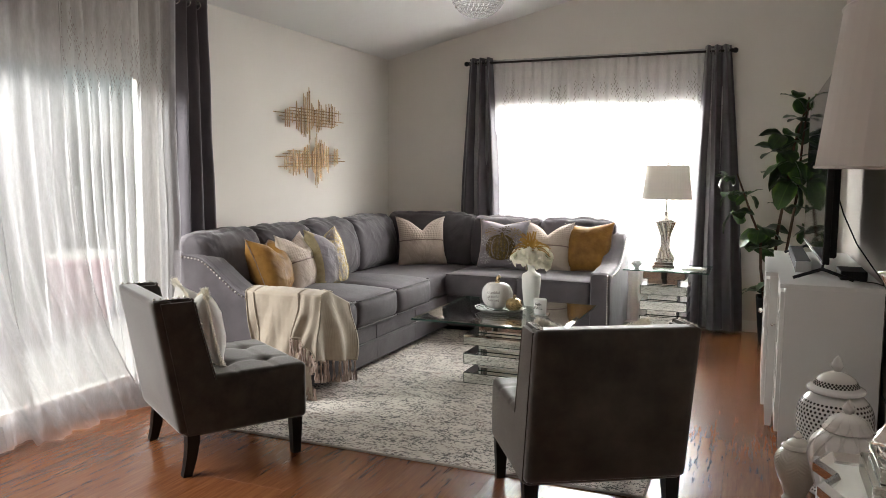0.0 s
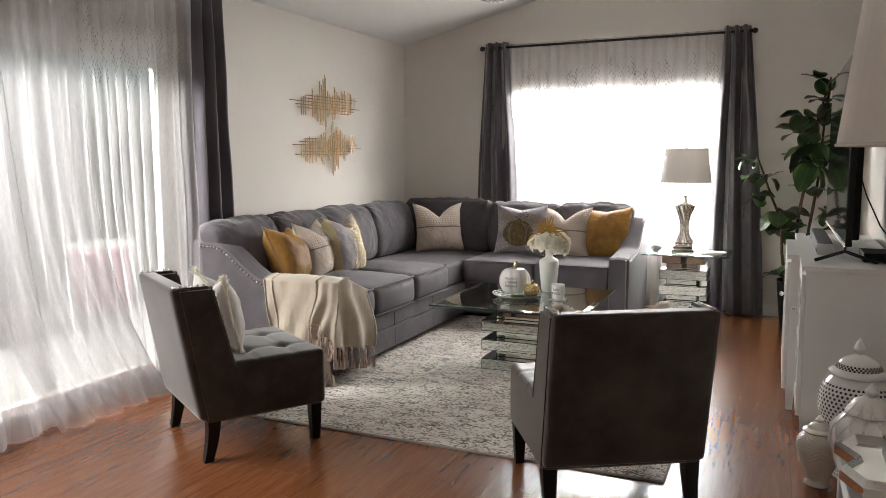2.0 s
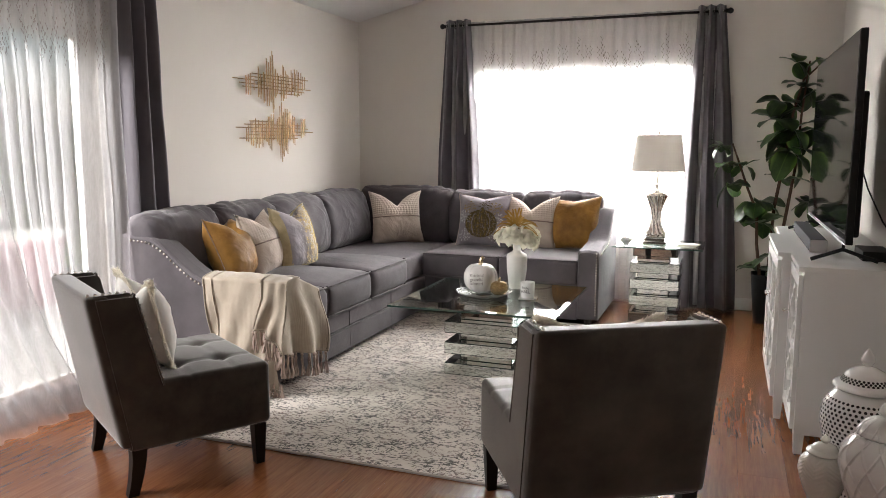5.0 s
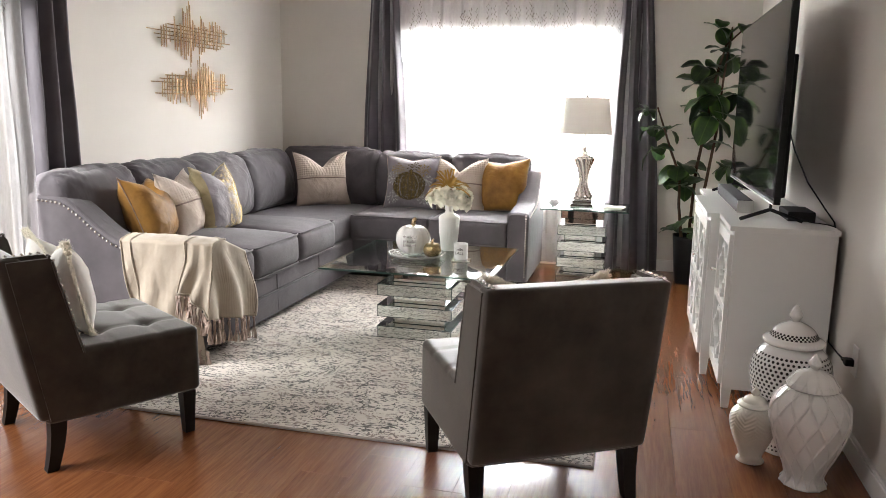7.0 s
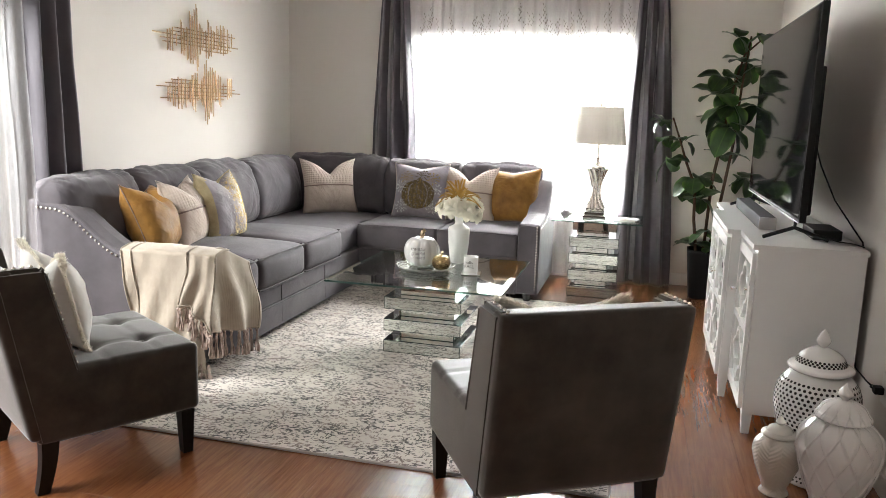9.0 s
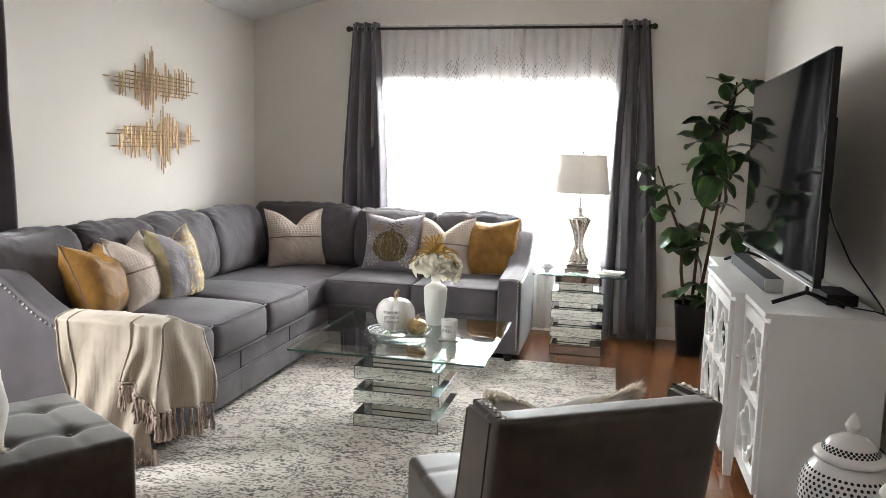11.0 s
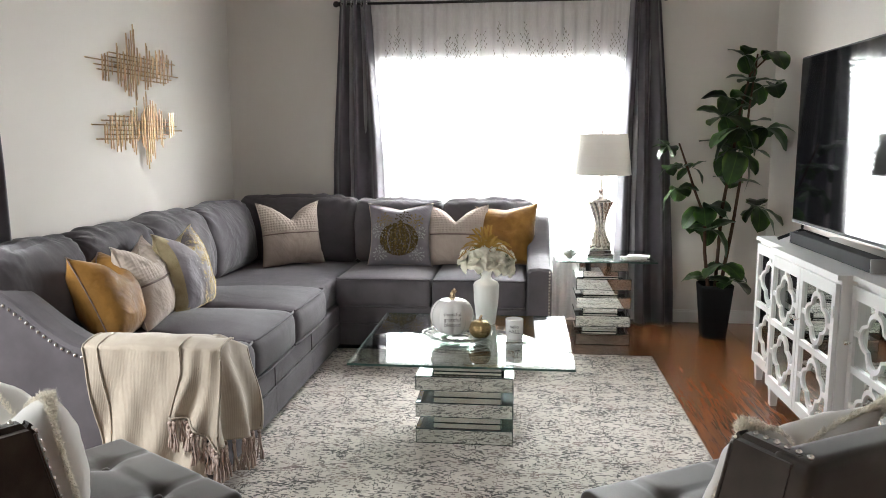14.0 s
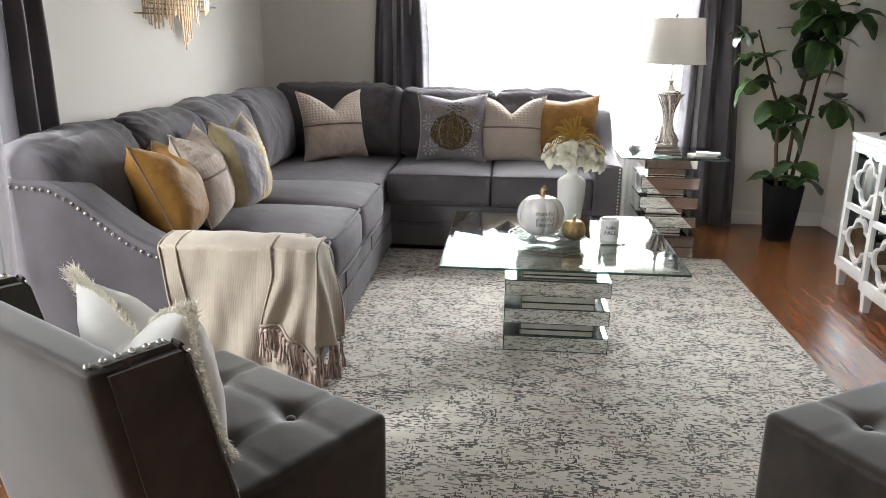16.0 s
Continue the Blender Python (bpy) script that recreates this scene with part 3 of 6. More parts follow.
def embroidery(parent, place, seed):
    """Small stitched sprigs; place(a, z) gives a point just in front of the cloth."""
    rnd = random.Random(seed)
    bm = bmesh.new()
    for _ in range(150):
        a, z = rnd.random(), rnd.uniform(1.76, 2.14)
        d = rnd.choice((-1, 1)) * rnd.uniform(0.1, 0.35)
        for k in range(rnd.randint(4, 7)):
            s = k * 0.022
            aa, zz = a + d * s * 0.25, z + s
            side = 1 if k % 2 else -1
            p0 = Vector(place(aa, zz))
            p1 = Vector(place(aa + side * 0.006, zz + 0.014))
            w = 0.007
            v = [bm.verts.new(p0 + Vector((0, 0, -w))), bm.verts.new((p0 + p1) / 2 + Vector((0, 0, -w))), bm.verts.new(p1), bm.verts.new((p0 + p1) / 2 + Vector((0, 0, w)))]
            bm.faces.new(v)
    part("embroidery", bm, GREYINK, parent, "grey stitched leaf sprigs", kind="stuff")


SW = (-2.40, -0.22)
sh = thing("sheer_curtain", "white sheer voile curtain with grey sprigs over the window", "sheer curtain", pose(0, 7.235, 0), group="sheer curtains")
part("voile_panel", drape(lambda u, v: ((SW[0] + SW[1]) / 2, -0.006, 0), SW[1] - SW[0] + 0.1, 0.03, 2.45, 23, 0.013, 3.3, 0, 0, nu=420, nv=20), SHEER, sh, smooth=True)
embroidery(sh, lambda a, z: (SW[0] + 0.25 + a * 2.0, -0.022, z), 5)

# door drapes
rod("curtain_rod", (-3.31, 0.2, 2.46), (-3.31, 4.34, 2.46), "black metal curtain rod above the patio door")
grommet_curtain("grey_curtain", pose(-3.31, 4.24, 0), 0.29, 0.37, 0.42, 0.012, 2.50, 3.0, "dark grey grommet curtain gathered beside the patio door", 4.0, axis=1, shift=0.03)
ds = thing("sheer_curtain", "long white sheer voile curtain pooling before the patio door", "sheer curtain", pose(0, 0, 0), group="sheer curtains")


def voile(u, v):
    z = 0.006 + 2.47 * v
    y = 0.3 + 3.76 * u
    lo = (1 - v) ** 3
    q = 36 * math.pi * (u + 0.012 * math.sin(u * 23) + 0.006 * (1 - v) * math.sin(u * 41 + 2))
    x = -3.335 + (0.030 + 0.016 * (1 - v)) * (1.7 * abs(math.sin(q)) ** 0.55 - 1.0) + folds(u, 40, 0.006, 5.1) + 0.03 * (1 - v) * noise.noise(Vector((y * 2.5, z, 3)))
    x += lo * (0.10 + 0.06 * math.sin(y * 5.5 + 0.5))
    x += 0.05 * min(1.0, max(0.0, (u - 0.955) / 0.03))
    y += 0.10 * (1 - v) ** 1.5 * math.sin(y * 4.2 + 1.0) + 0.02 * noise.noise(Vector((y * 5, z * 1.5, 7)))
    return (x, y, z)


part("voile_panel", sheet(voile, 620, 26), DOORSHEER, ds, smooth=True)


def swag(y_top, flare, reach, power):
    def fn(u, v):
        q = 1 - v
        y = y_top + flare * q ** power - (1 - u) * (0.62 + 0.1 * q)
        x = -3.262 + (0.020 * math.sin(u * 24 + y_top * 3) + 0.01 * math.sin(u * 51)) * (0.5 + q * 0.6) + reach * q ** 4
        return (x, y, 0.006 + 2.45 * v + 0.02 * q * math.sin(u * 9) * (v > 0.02))
    return fn


for fold in (swag(3.18, 0.35, 0.17, 3.5), swag(2.69, 0.20, 0.07, 1.2), swag(2.15, 0.16, 0.06, 2.0)):
    part("voile_fold", sheet(fold, 90, 24), DOORSHEER, ds, smooth=True)
    part("voile_hem", tube([fold(1, i / 40) for i in range(41)], 0.004, 6), DOORSHEER, ds, smooth=True)
for off in (-0.006, 0.006, 0.012):
    part("voile_hem", sheet(lambda u, v: tuple(Vector(voile(u, v * 0.05)) + Vector((off, 0, 0))), 620, 3), DOORSHEER, ds, smooth=True)
embroidery(ds, lambda a, z: (-3.283, 0.9 + a * 1.6, z), 8)
embroidery(ds, lambda a, z: (-3.283, 2.4 + a * 1.6, z), 9)

# outside
GRASS = cloth("lawn", (0.06, 0.10, 0.03), (0.11, 0.16, 0.05), 3, 50, 0.95, 0.0, 0.5)
PAVE = cloth("patio_concrete", (0.32, 0.31, 0.30), (0.40, 0.39, 0.38), 3, 80, 0.9, 0.0, 0.4)
b = bmesh.new()
R = 400
b.faces.new([b.verts.new(p) for p in ((-R, -R, -0.16), (R, -R, -0.16), (R, R, -0.16), (-R, R, -0.16))])
solid("ground", b, GRASS, "green lawn around the house", "ground", kind="structure")
pat = solid("pavement", box(-6.6, XL - TH, -1.0, 7.4, -0.155, -0.06), PAVE, "pale concrete patio slabs", "patio", kind="structure")
HEDGE = mat("garden_leaves", (0.08, 0.13, 0.05), 0.7)
_oi = N(HEDGE, "NewGeometry")
link(HEDGE, ramp(HEDGE, _oi.outputs["Random Per Island"], [(0.0, (0.045, 0.08, 0.03)), (0.5, (0.10, 0.16, 0.06)), (1.0, (0.19, 0.25, 0.12))]), HEDGE.node_tree.nodes["Principled BSDF"].inputs["Base Color"])
bm = bmesh.new()
rnd = random.Random(3)
for _ in range(5200):
    y = rnd.uniform(-1, 15)
    t = rnd.random() ** 0.8
    z = -0.1 + t * (2.1 + 0.5 * math.sin(y * 0.9) + 0.4 * noise.noise(Vector((y, 0, 0))))
    p = Vector((-11.2 + rnd.uniform(-0.8, 0.8) * (1 - t * 0.5), y, z))
    a = Vector((rnd.uniform(-1, 1), rnd.uniform(-1, 1), rnd.uniform(-1, 1))).normalized() * 0.13
    c = a.cross(Vector((rnd.uniform(-1, 1), rnd.uniform(-1, 1), 1))).normalized() * 0.07
    bm.faces.new([bm.verts.new(q) for q in (p - a, p + c, p + a, p - c)])
solid("garden_hedge", bm, HEDGE, "leafy green garden hedge behind the patio", "hedge", kind="stuff")
VINYL = mat("pale_siding", (0.55, 0.54, 0.50), 0.7)
PINK = mat("faded_pink_plastic", (0.60, 0.33, 0.38), 0.5)
DARKOUT = mat("dark_grill_cover", (0.04, 0.042, 0.045), 0.6)
g = thing("covered_grill", "dark covered grill standing on the patio", "grill", pose(-5.5, 3.55, -0.06))
part("grill_cover", rbox(0, 0, 0.62, 0.6, 1.15, 1.0, 0.12, 6, (0.03, 0.03, 0.05), 0.02, 2, 3), DARKOUT, g, smooth=True)
for sx in (-0.24, 0.24):
    for sy in (-0.5, 0.5):
        part("leg", box(sx - 0.02, sx + 0.02, sy - 0.02, sy + 0.02, 0, 0.15), DARKOUT, g)
g = thing("storage_tub", "faded pink plastic tub on the patio", "tub", pose(-5.9, 5.6, -0.06))
part("tub", lathe([(0.26, 0), (0.30, 0.55), (0.34, 0.57), (0.34, 0.6), (0.31, 0.6)], 28), PINK, g, smooth=True)
part("lid", lathe([(0.345, 0.601), (0.345, 0.63), (0.3, 0.65)], 28), VINYL, g, smooth=True)
g = thing("patio_railing", "white railing at the edge of the patio", "railing", pose(-6.5, 0, -0.06))
DULL = mat("weathered_grey_wood", (0.16, 0.16, 0.15), 0.8)
for y in (-0.9, 1.8, 4.5, 7.25):
    part("post", box(-0.03, 0.03, y - 0.03, y + 0.03, 0, 0.899), DULL, g)
part("top_rail", box(-0.03, 0.03, -0.9, 7.3, 0.9, 0.95), DULL, g)
part("bottom_rail", box(-0.02, 0.02, -0.9, 7.3, 0.1, 0.14), DULL, g)
me = bpy.data.meshes.new("baluster")
bb = box(-0.015, 0.015, -0.015, 0.015, 0.14, 0.9)
bb.to_mesh(me)
bb.free()
me.materials.append(DULL)
for i in range(55):
    link_part("baluster", me, None, g, m=pose(0, -0.85 + i * 0.15, 0))


# rug
rug = thing("area_rug", "distressed cream and grey area rug with broken dark hatching", "rug", pose(-1.40, 4.84, 0))
part("rug_surface", sheet(lambda u, v: (-1.15 + 2.3 * u, -1.435 + 2.87 * v, 0.0105 + 0.0012 * noise.noise(Vector((u * 60, v * 80, 0)))), 60, 80), RUG, rug)
part("binding", box(-1.158, 1.158, -1.443, 1.443, 0.0005, 0.0085, 0.002), RUGEDGE, rug)


# sofa
nailmesh = bpy.data.meshes.new("nail")
_b = ball((0, 0, 0), 0.0085, 1, (1, 1, 1))
_b.to_mesh(nailmesh)
_b.free()
nailmesh.materials.append(NAIL)
nailmesh.shade_smooth()


def nails(parent, pts, step=0.028, k=1.0):
    """Nail heads at even steps along a line."""
    pts = [Vector(p) for p in pts]
    left = 0.0
    for a, c in zip(pts, pts[1:]):
        d = (c - a).length
        s = left
        while s < d:
            p = a + (c - a) * (s / d)
            link_part("nail", nailmesh, None, parent, m=Matrix.Translation(p) @ Matrix.Scale(k, 4))
            s += step
        left = s - d


def arm_top(t):
    """Height of the sloped arm, t from the back (0) to the front (1)."""
    if t < 0.18:
        return 0.86 - 0.01 * t / 0.18
    if t < 0.62:
        s = (t - 0.18) / 0.44
        return 0.85 - 0.235 * (0.5 - 0.5 * math.cos(math.pi * s ** 0.85))
    return 0.615 - 0.03 * (t - 0.62) / 0.38


def arm_block(length, width, z0, nx=40):
    """Runs from the back (x 0) to the front (x length), width in y about 0."""
    b = bmesh.new()
    rings = []
    for i in range(nx + 1):
        t = i / nx
        zt = arm_top(t)
        r = 0.022
        e = 0.0 if 0 < i < nx else 0.012
        w = width / 2 - e
        ring = []
        prof = [(-w, z0 + e), (-w, zt - r - e), (-w + r * 0.3, zt - r * 0.3 - e), (-w + r, zt - e), (0, zt + 0.006 - e), (w - r, zt - e), (w - r * 0.3, zt - r * 0.3 - e), (w, zt - r - e), (w, z0 + e)]
        x = t * length + (0.012 if i == 0 else -0.0 if i < nx else 0)
        for y, z in prof:
            ring.append(b.verts.new((x, y, z)))
        rings.append(ring)
    for p, q in zip(rings, rings[1:]):
        for k in range(len(p) - 1):
            b.faces.new((p[k], q[k], q[k + 1], p[k + 1]))
        b.faces.new((p[-1], q[-1], q[0], p[0]))
    b.faces.new(rings[0])
    b.faces.new(rings[-1][::-1])
    bmesh.ops.recalc_face_normals(b, faces=b.faces)
    return b


sofa = thing("sectional_sofa", "large grey velvet sectional sofa with nail-head trim", "sofa", pose(0, 0, 0))
SX, SY = -2.33, 6.24      # front faces of the two bases
BX, BY = -3.33, 7.12      # rear faces
AY0, AY1 = 4.03, 4.20     # near arm
AX0, AX1 = -1.06, -0.90   # far arm
base = part("base", box(BX + 0.03, SX + 0.036, AY1, SY, 0.05, 0.197, 0.014, bm=box(BX + 0.03, SX + 0.030, AY1, SY, 0.199, 0.315, 0.014)), SOFA, sofa)
part("base", box(BX + 0.03, AX0, SY - 0.032, BY - 0.03, 0.05, 0.197, 0.014, bm=box(BX + 0.03, AX0, SY - 0.028, BY - 0.03, 0.199, 0.315, 0.014)), SOFA, sofa)
part("piping", tube([(SX + 0.034, AY1, 0.198), (SX + 0.034, SY - 0.034, 0.198), (AX0, SY - 0.034, 0.198)], 0.0055, 8), SOFA, sofa)
for y in (4.9, 5.55):
    part("piping", tube([(SX + 0.034, y, 0.07), (SX + 0.030, y, 0.30)], 0.004, 6), SOFA, sofa)
part("back_frame", box(BX, BX + 0.14, AY0 + 0.05, BY, 0.07, 0.84, 0.03), SOFA, sofa, smooth=False)
part("back_frame", box(BX + 0.14, AX1 - 0.03, BY - 0.14, BY, 0.07, 0.84, 0.03), SOFA, sofa)
for k, (ya, yb) in enumerate(((AY1, 4.60), (4.60, 5.21), (5.21, 5.83))):
    bm = rbox((BX + 0.2 + SX + 0.05) / 2, (ya + yb) / 2, 0.415, SX + 0.05 - BX - 0.2, yb - ya + 0.004, 0.205, 0.05, 16, (0.026, 0.0, 0.045), 0.006, k + 1, 3)
    s = part("seat_cushion", bm, SOFA, sofa, smooth=True)
    x1 = SX + 0.046
    for z in (0.510, 0.322):
        part("piping", tube([(x1 - 0.5, ya + 0.006, z), (x1 - 0.04, ya + 0.006, z), (x1 - 0.008, ya + 0.014, z), (x1, ya + 0.045, z), (x1 + 0.012, (ya * 2 + yb) / 3, z + 0.006), (x1 + 0.012, (ya + yb * 2) / 3, z + 0.006), (x1, yb - 0.045, z), (x1 - 0.008, yb - 0.014, z), (x1 - 0.04, yb - 0.006, z)], 0.0058, 8), SOFA, s)
s = part("seat_cushion", rbox((BX + 0.2 + SX) / 2, 6.48, 0.405, SX - BX - 0.2 + 0.0, 1.28, 0.19, 0.04, 12, (0, 0, 0.015), 0.005, 7, 3), SOFA, sofa, smooth=True)
for k, (xa, xb) in enumerate(((SX + 0.01, -1.68), (-1.68, AX0))):
    bm = rbox((xa + xb) / 2, (SY - 0.05 + BY - 0.2) / 2, 0.41, xb - xa + 0.002, BY - 0.2 - SY + 0.05, 0.195, 0.034, 12, (0, 0.01, 0.02), 0.005, k + 11, 3)
    s = part("seat_cushion", bm, SOFA, sofa, smooth=True)
    y1 = SY - 0.043
    for z in (0.500, 0.322):
        part("piping", tube([(xa + 0.006, y1 + 0.04, z), (xa + 0.014, y1 + 0.008, z), (xa + 0.045, y1, z), ((xa + xb) / 2, y1 - 0.006, z + 0.004), (xb - 0.045, y1, z), (xb - 0.014, y1 + 0.008, z), (xb - 0.006, y1 + 0.04, z)], 0.0058, 8), SOFA, s)


def back_cushion(w, h, seed, m):
    """Plump loose cushion, its back on y 0, facing -y, foot at z 0."""
    b = rbox(0, -0.10, h / 2, w, 0.20, h, 0.065, 34, (0.0, 0.05, 0.010), 0.012, seed, 4.2)
    for v in b.verts:
        t = v.co.z / h
        v.co.y += 0.05 * t - 0.03 * math.sin(t * math.pi)
        if t > 0.55:
            k = (t - 0.55) / 0.45
            wr = noise.noise(Vector((v.co.x * 9 + seed * 5, v.co.z * 3.2, seed)))
            v.co.y -= 0.022 * k * wr
            v.co.z += 0.016 * k * noise.noise(Vector((v.co.x * 16, seed * 2.0, 0.5)))
        cx, cz = w / 2 - abs(v.co.x), h - v.co.z
        dist = math.hypot(cx, cz)
        ang = math.atan2(cz, cx + 0.001)
        v.co.y -= 0.013 * math.exp(-((dist - 0.10) / 0.11) ** 2) * abs(math.sin(ang * 6 + seed + 2.2 * noise.noise(Vector((v.co.x * 5, v.co.z * 5, seed)))))
        v.co.z -= 0.018 * t * (abs(v.co.x) / (w / 2)) ** 3
    bmesh.ops.transform(b, matrix=m, verts=b.verts)
    return b


for k, (ya, yb) in enumerate(((4.05, 4.68), (4.68, 5.33), (5.33, 6.03), (6.03, 6.78))):
    part("back_cushion", back_cushion(yb - ya + 0.02, 0.48, k + 1, pose(BX + 0.10, (ya + yb) / 2, 0.49, -8, 0, 90)), SOFABACK, sofa, smooth=True)
part("back_cushion", back_cushion(0.92, 0.50, 5, pose(-2.78, BY - 0.09, 0.485, -7, 0, 0)), SOFABACK, sofa, smooth=True)
for k, (xa, xb) in enumerate(((-2.34, -1.68), (-1.68, -1.0))):
    part("back_cushion", back_cushion(xb - xa + 0.015, 0.475, k + 6, pose((xa + xb) / 2, BY - 0.09, 0.49, -8, 0, 0)), SOFABACK, sofa, smooth=True)

arm1 = arm_block(SX - BX + 0.04, AY1 - AY0, 0.065)
bmesh.ops.transform(arm1, matrix=pose(BX, (AY0 + AY1) / 2, 0), verts=arm1.verts)
a1 = part("arm", arm1, SOFA, sofa, smooth=False)
L = SX - BX + 0.04
nails(a1, [(BX + L * t, AY0 - 0.002, arm_top(t) - 0.035) for t in [i / 40 for i in range(1, 40)]] + [(BX + L - 0.02, AY0 - 0.002, 0.5), (BX + L - 0.02, AY0 - 0.002, 0.09)])
arm2 = arm_block(BY - SY + 0.07, AX1 - AX0, 0.065)
bmesh.ops.transform(arm2, matrix=pose((AX0 + AX1) / 2, BY, 0, 0, 0, -90), verts=arm2.verts)
a2 = part("arm", arm2, SOFA, sofa, smooth=False)
L = BY - SY + 0.07
yf = BY - L
nails(a2, [(AX1 + 0.002, BY - L * t, arm_top(t) - 0.035) for t in [i / 40 for i in range(1, 39)]])
nails(a2, [(AX1 - 0.018, yf - 0.002, z / 100) for z in range(57, 8, -2)], 0.02)
for x, y in ((SX - 0.06, AY0 + 0.07), (BX + 0.07, AY0 + 0.07), (SX - 0.07, 5.3), (SX - 0.08, SY + 0.1), (AX0 + 0.08, yf + 0.06), (AX0 + 0.08, BY - 0.08), (-1.75, SY + 0.06)):
    part("foot", lathe([(0.025, 0), (0.036, 0.066)], 12, at=(x, y, 0.0115 if x > -2.25 and y < 6.27 else 0.0)), BLACKWOOD, sofa)


# scatter pillows: local x across, z up, facing -y, foot at z 0
def pillow_mesh(s, fat, chop, seed, n=26):
    b = bmesh.new()
    def surf(side):
        g = []
        for i in range(n + 1):
            row = []
            for j in range(n + 1):
                u, v = 2 * i / n - 1, 2 * j / n - 1
                pin = 1 - 0.12 * (1 - v * v) * abs(u) ** 4
                pinz = 1 - 0.12 * (1 - u * u) * abs(v) ** 4
                t = ((1 - abs(u) ** 2.6) * (1 - abs(v) ** 2.6)) ** 0.7
                x, z = u * s / 2 * pin, v * s / 2 * pinz
                k = max(0.0, v) ** 1.5
                z -= chop * 1.25 * k * math.exp(-(abs(u) / 0.34) ** 1.25)
                y = side * (fat / 2 * t * (1 - 0.35 * chop / 0.1 * k * math.exp(-(u / 0.3) ** 2) * 0.6))
                y += 0.012 * t * noise.noise(Vector((u * 2.2 + seed, v * 2.2, side)))
                y -= 0.006 * t * abs(noise.noise(Vector((u * 5 + seed, v * 3, side * 2))))
                row.append((x, y, z + s / 2))
            g.append(row)
        return g
    fr, bk = surf(-1), surf(1)
    vf = [[b.verts.new(p) for p in row] for row in fr]
    vb = [[vf[i][j] if i in (0, n) or j in (0, n) else b.verts.new(bk[i][j]) for j in range(n + 1)] for i in range(n + 1)]
    for i in range(n):
        for j in range(n):
            b.faces.new((vf[i][j], vf[i + 1][j], vf[i + 1][j + 1], vf[i][j + 1]))
            b.faces.new((vb[i][j + 1], vb[i + 1][j + 1], vb[i + 1][j], vb[i][j]))
    edge = [fr[i][0] for i in range(n)] + [fr[n][j] for j in range(n)] + [fr[i][n] for i in range(n, 0, -1)] + [fr[0][j] for j in range(n, 0, -1)]
    return b, edge, fr


def pillow(m, s, fat, chop, material, label, seed, band=None, piping=None, top=None, rear=None, side=None):
    t = thing("throw_pillow", label, "pillow", m, group="pillows on the sofa")
    b, edge, fr = pillow_mesh(s, fat, chop, seed)
    cover = part("cover", b, material, t, smooth=True)
    if top:
        cover.data.materials.append(top)
        for p in cover.data.polygons:
            if p.center.z > s * 0.52 and p.center.y < 0:
                p.material_index = 1
    if side:
        cover.data.materials.append(side)
        for p in cover.data.polygons:
            if p.center.x < -s * 0.36:
                p.material_index = len(cover.data.materials) - 1
    if rear:
        cover.data.materials.append(rear)
        for p in cover.data.polygons:
            if p.center.y > 0:
                p.material_index = len(cover.data.materials) - 1
    part("piping", tube(edge, 0.0035, 6, closed=True), piping or material, t, smooth=True)
    if band:
        n = len(fr) - 1
        j = int(n * 0.52)
        part("band", tube([(fr[i][j][0], fr[i][j][1] - 0.002, fr[i][j][2]) for i in range(n + 1)], 0.0055, 6), band, t, smooth=True)
    return t, fr


BROWNBAND = mat("brown_trim", (0.20, 0.14, 0.12), 0.6)
pillow(pose(-2.86, 4.57, 0.50, -24, 4, 104), 0.45, 0.26, 0.115, MUSTARD, "mustard gold velvet pillow with a dented top beside the throw", 1, piping=BROWNBAND)
pillow(pose(-2.84, 4.86, 0.505, -20, 0, 100), 0.45, 0.21, 0.09, CREAM, "cream quilted pillow with a brown cord beside the mustard one", 2, BROWNBAND, top=QUILT)
tl, fr = pillow(pose(-2.79, 5.14, 0.505, -15, 0, 91), 0.46, 0.21, 0.07, LAVENDER, "lilac pillow with gold sequins and a gold stitched side", 3, rear=OLIVE, side=OLIVE, piping=OLIVE)
pillow(pose(-2.73, 6.66, 0.495, -14, 0, 38), 0.48, 0.20, 0.10, CREAM, "cream quilted pillow with a brown cord band in the sofa corner", 4, BROWNBAND, top=QUILT)
tp, fp = pillow(pose(-1.96, 6.65, 0.50, -16, 0, 3), 0.47, 0.19, 0.02, LAVENDER, "lilac grey pillow with a sequinned pumpkin motif", 5, piping=CREAM)
pillow(pose(-1.57, 6.72, 0.50, -15, 0, -2), 0.46, 0.18, 0.09, CREAM, "cream quilted pillow partly behind the flower vase", 6, BROWNBAND, top=QUILT)
pillow(pose(-1.20, 6.73, 0.50, -16, -4, -8), 0.46, 0.19, 0.012, MUSTARD, "mustard gold velvet pillow against the far sofa arm", 7, piping=BROWNBAND)


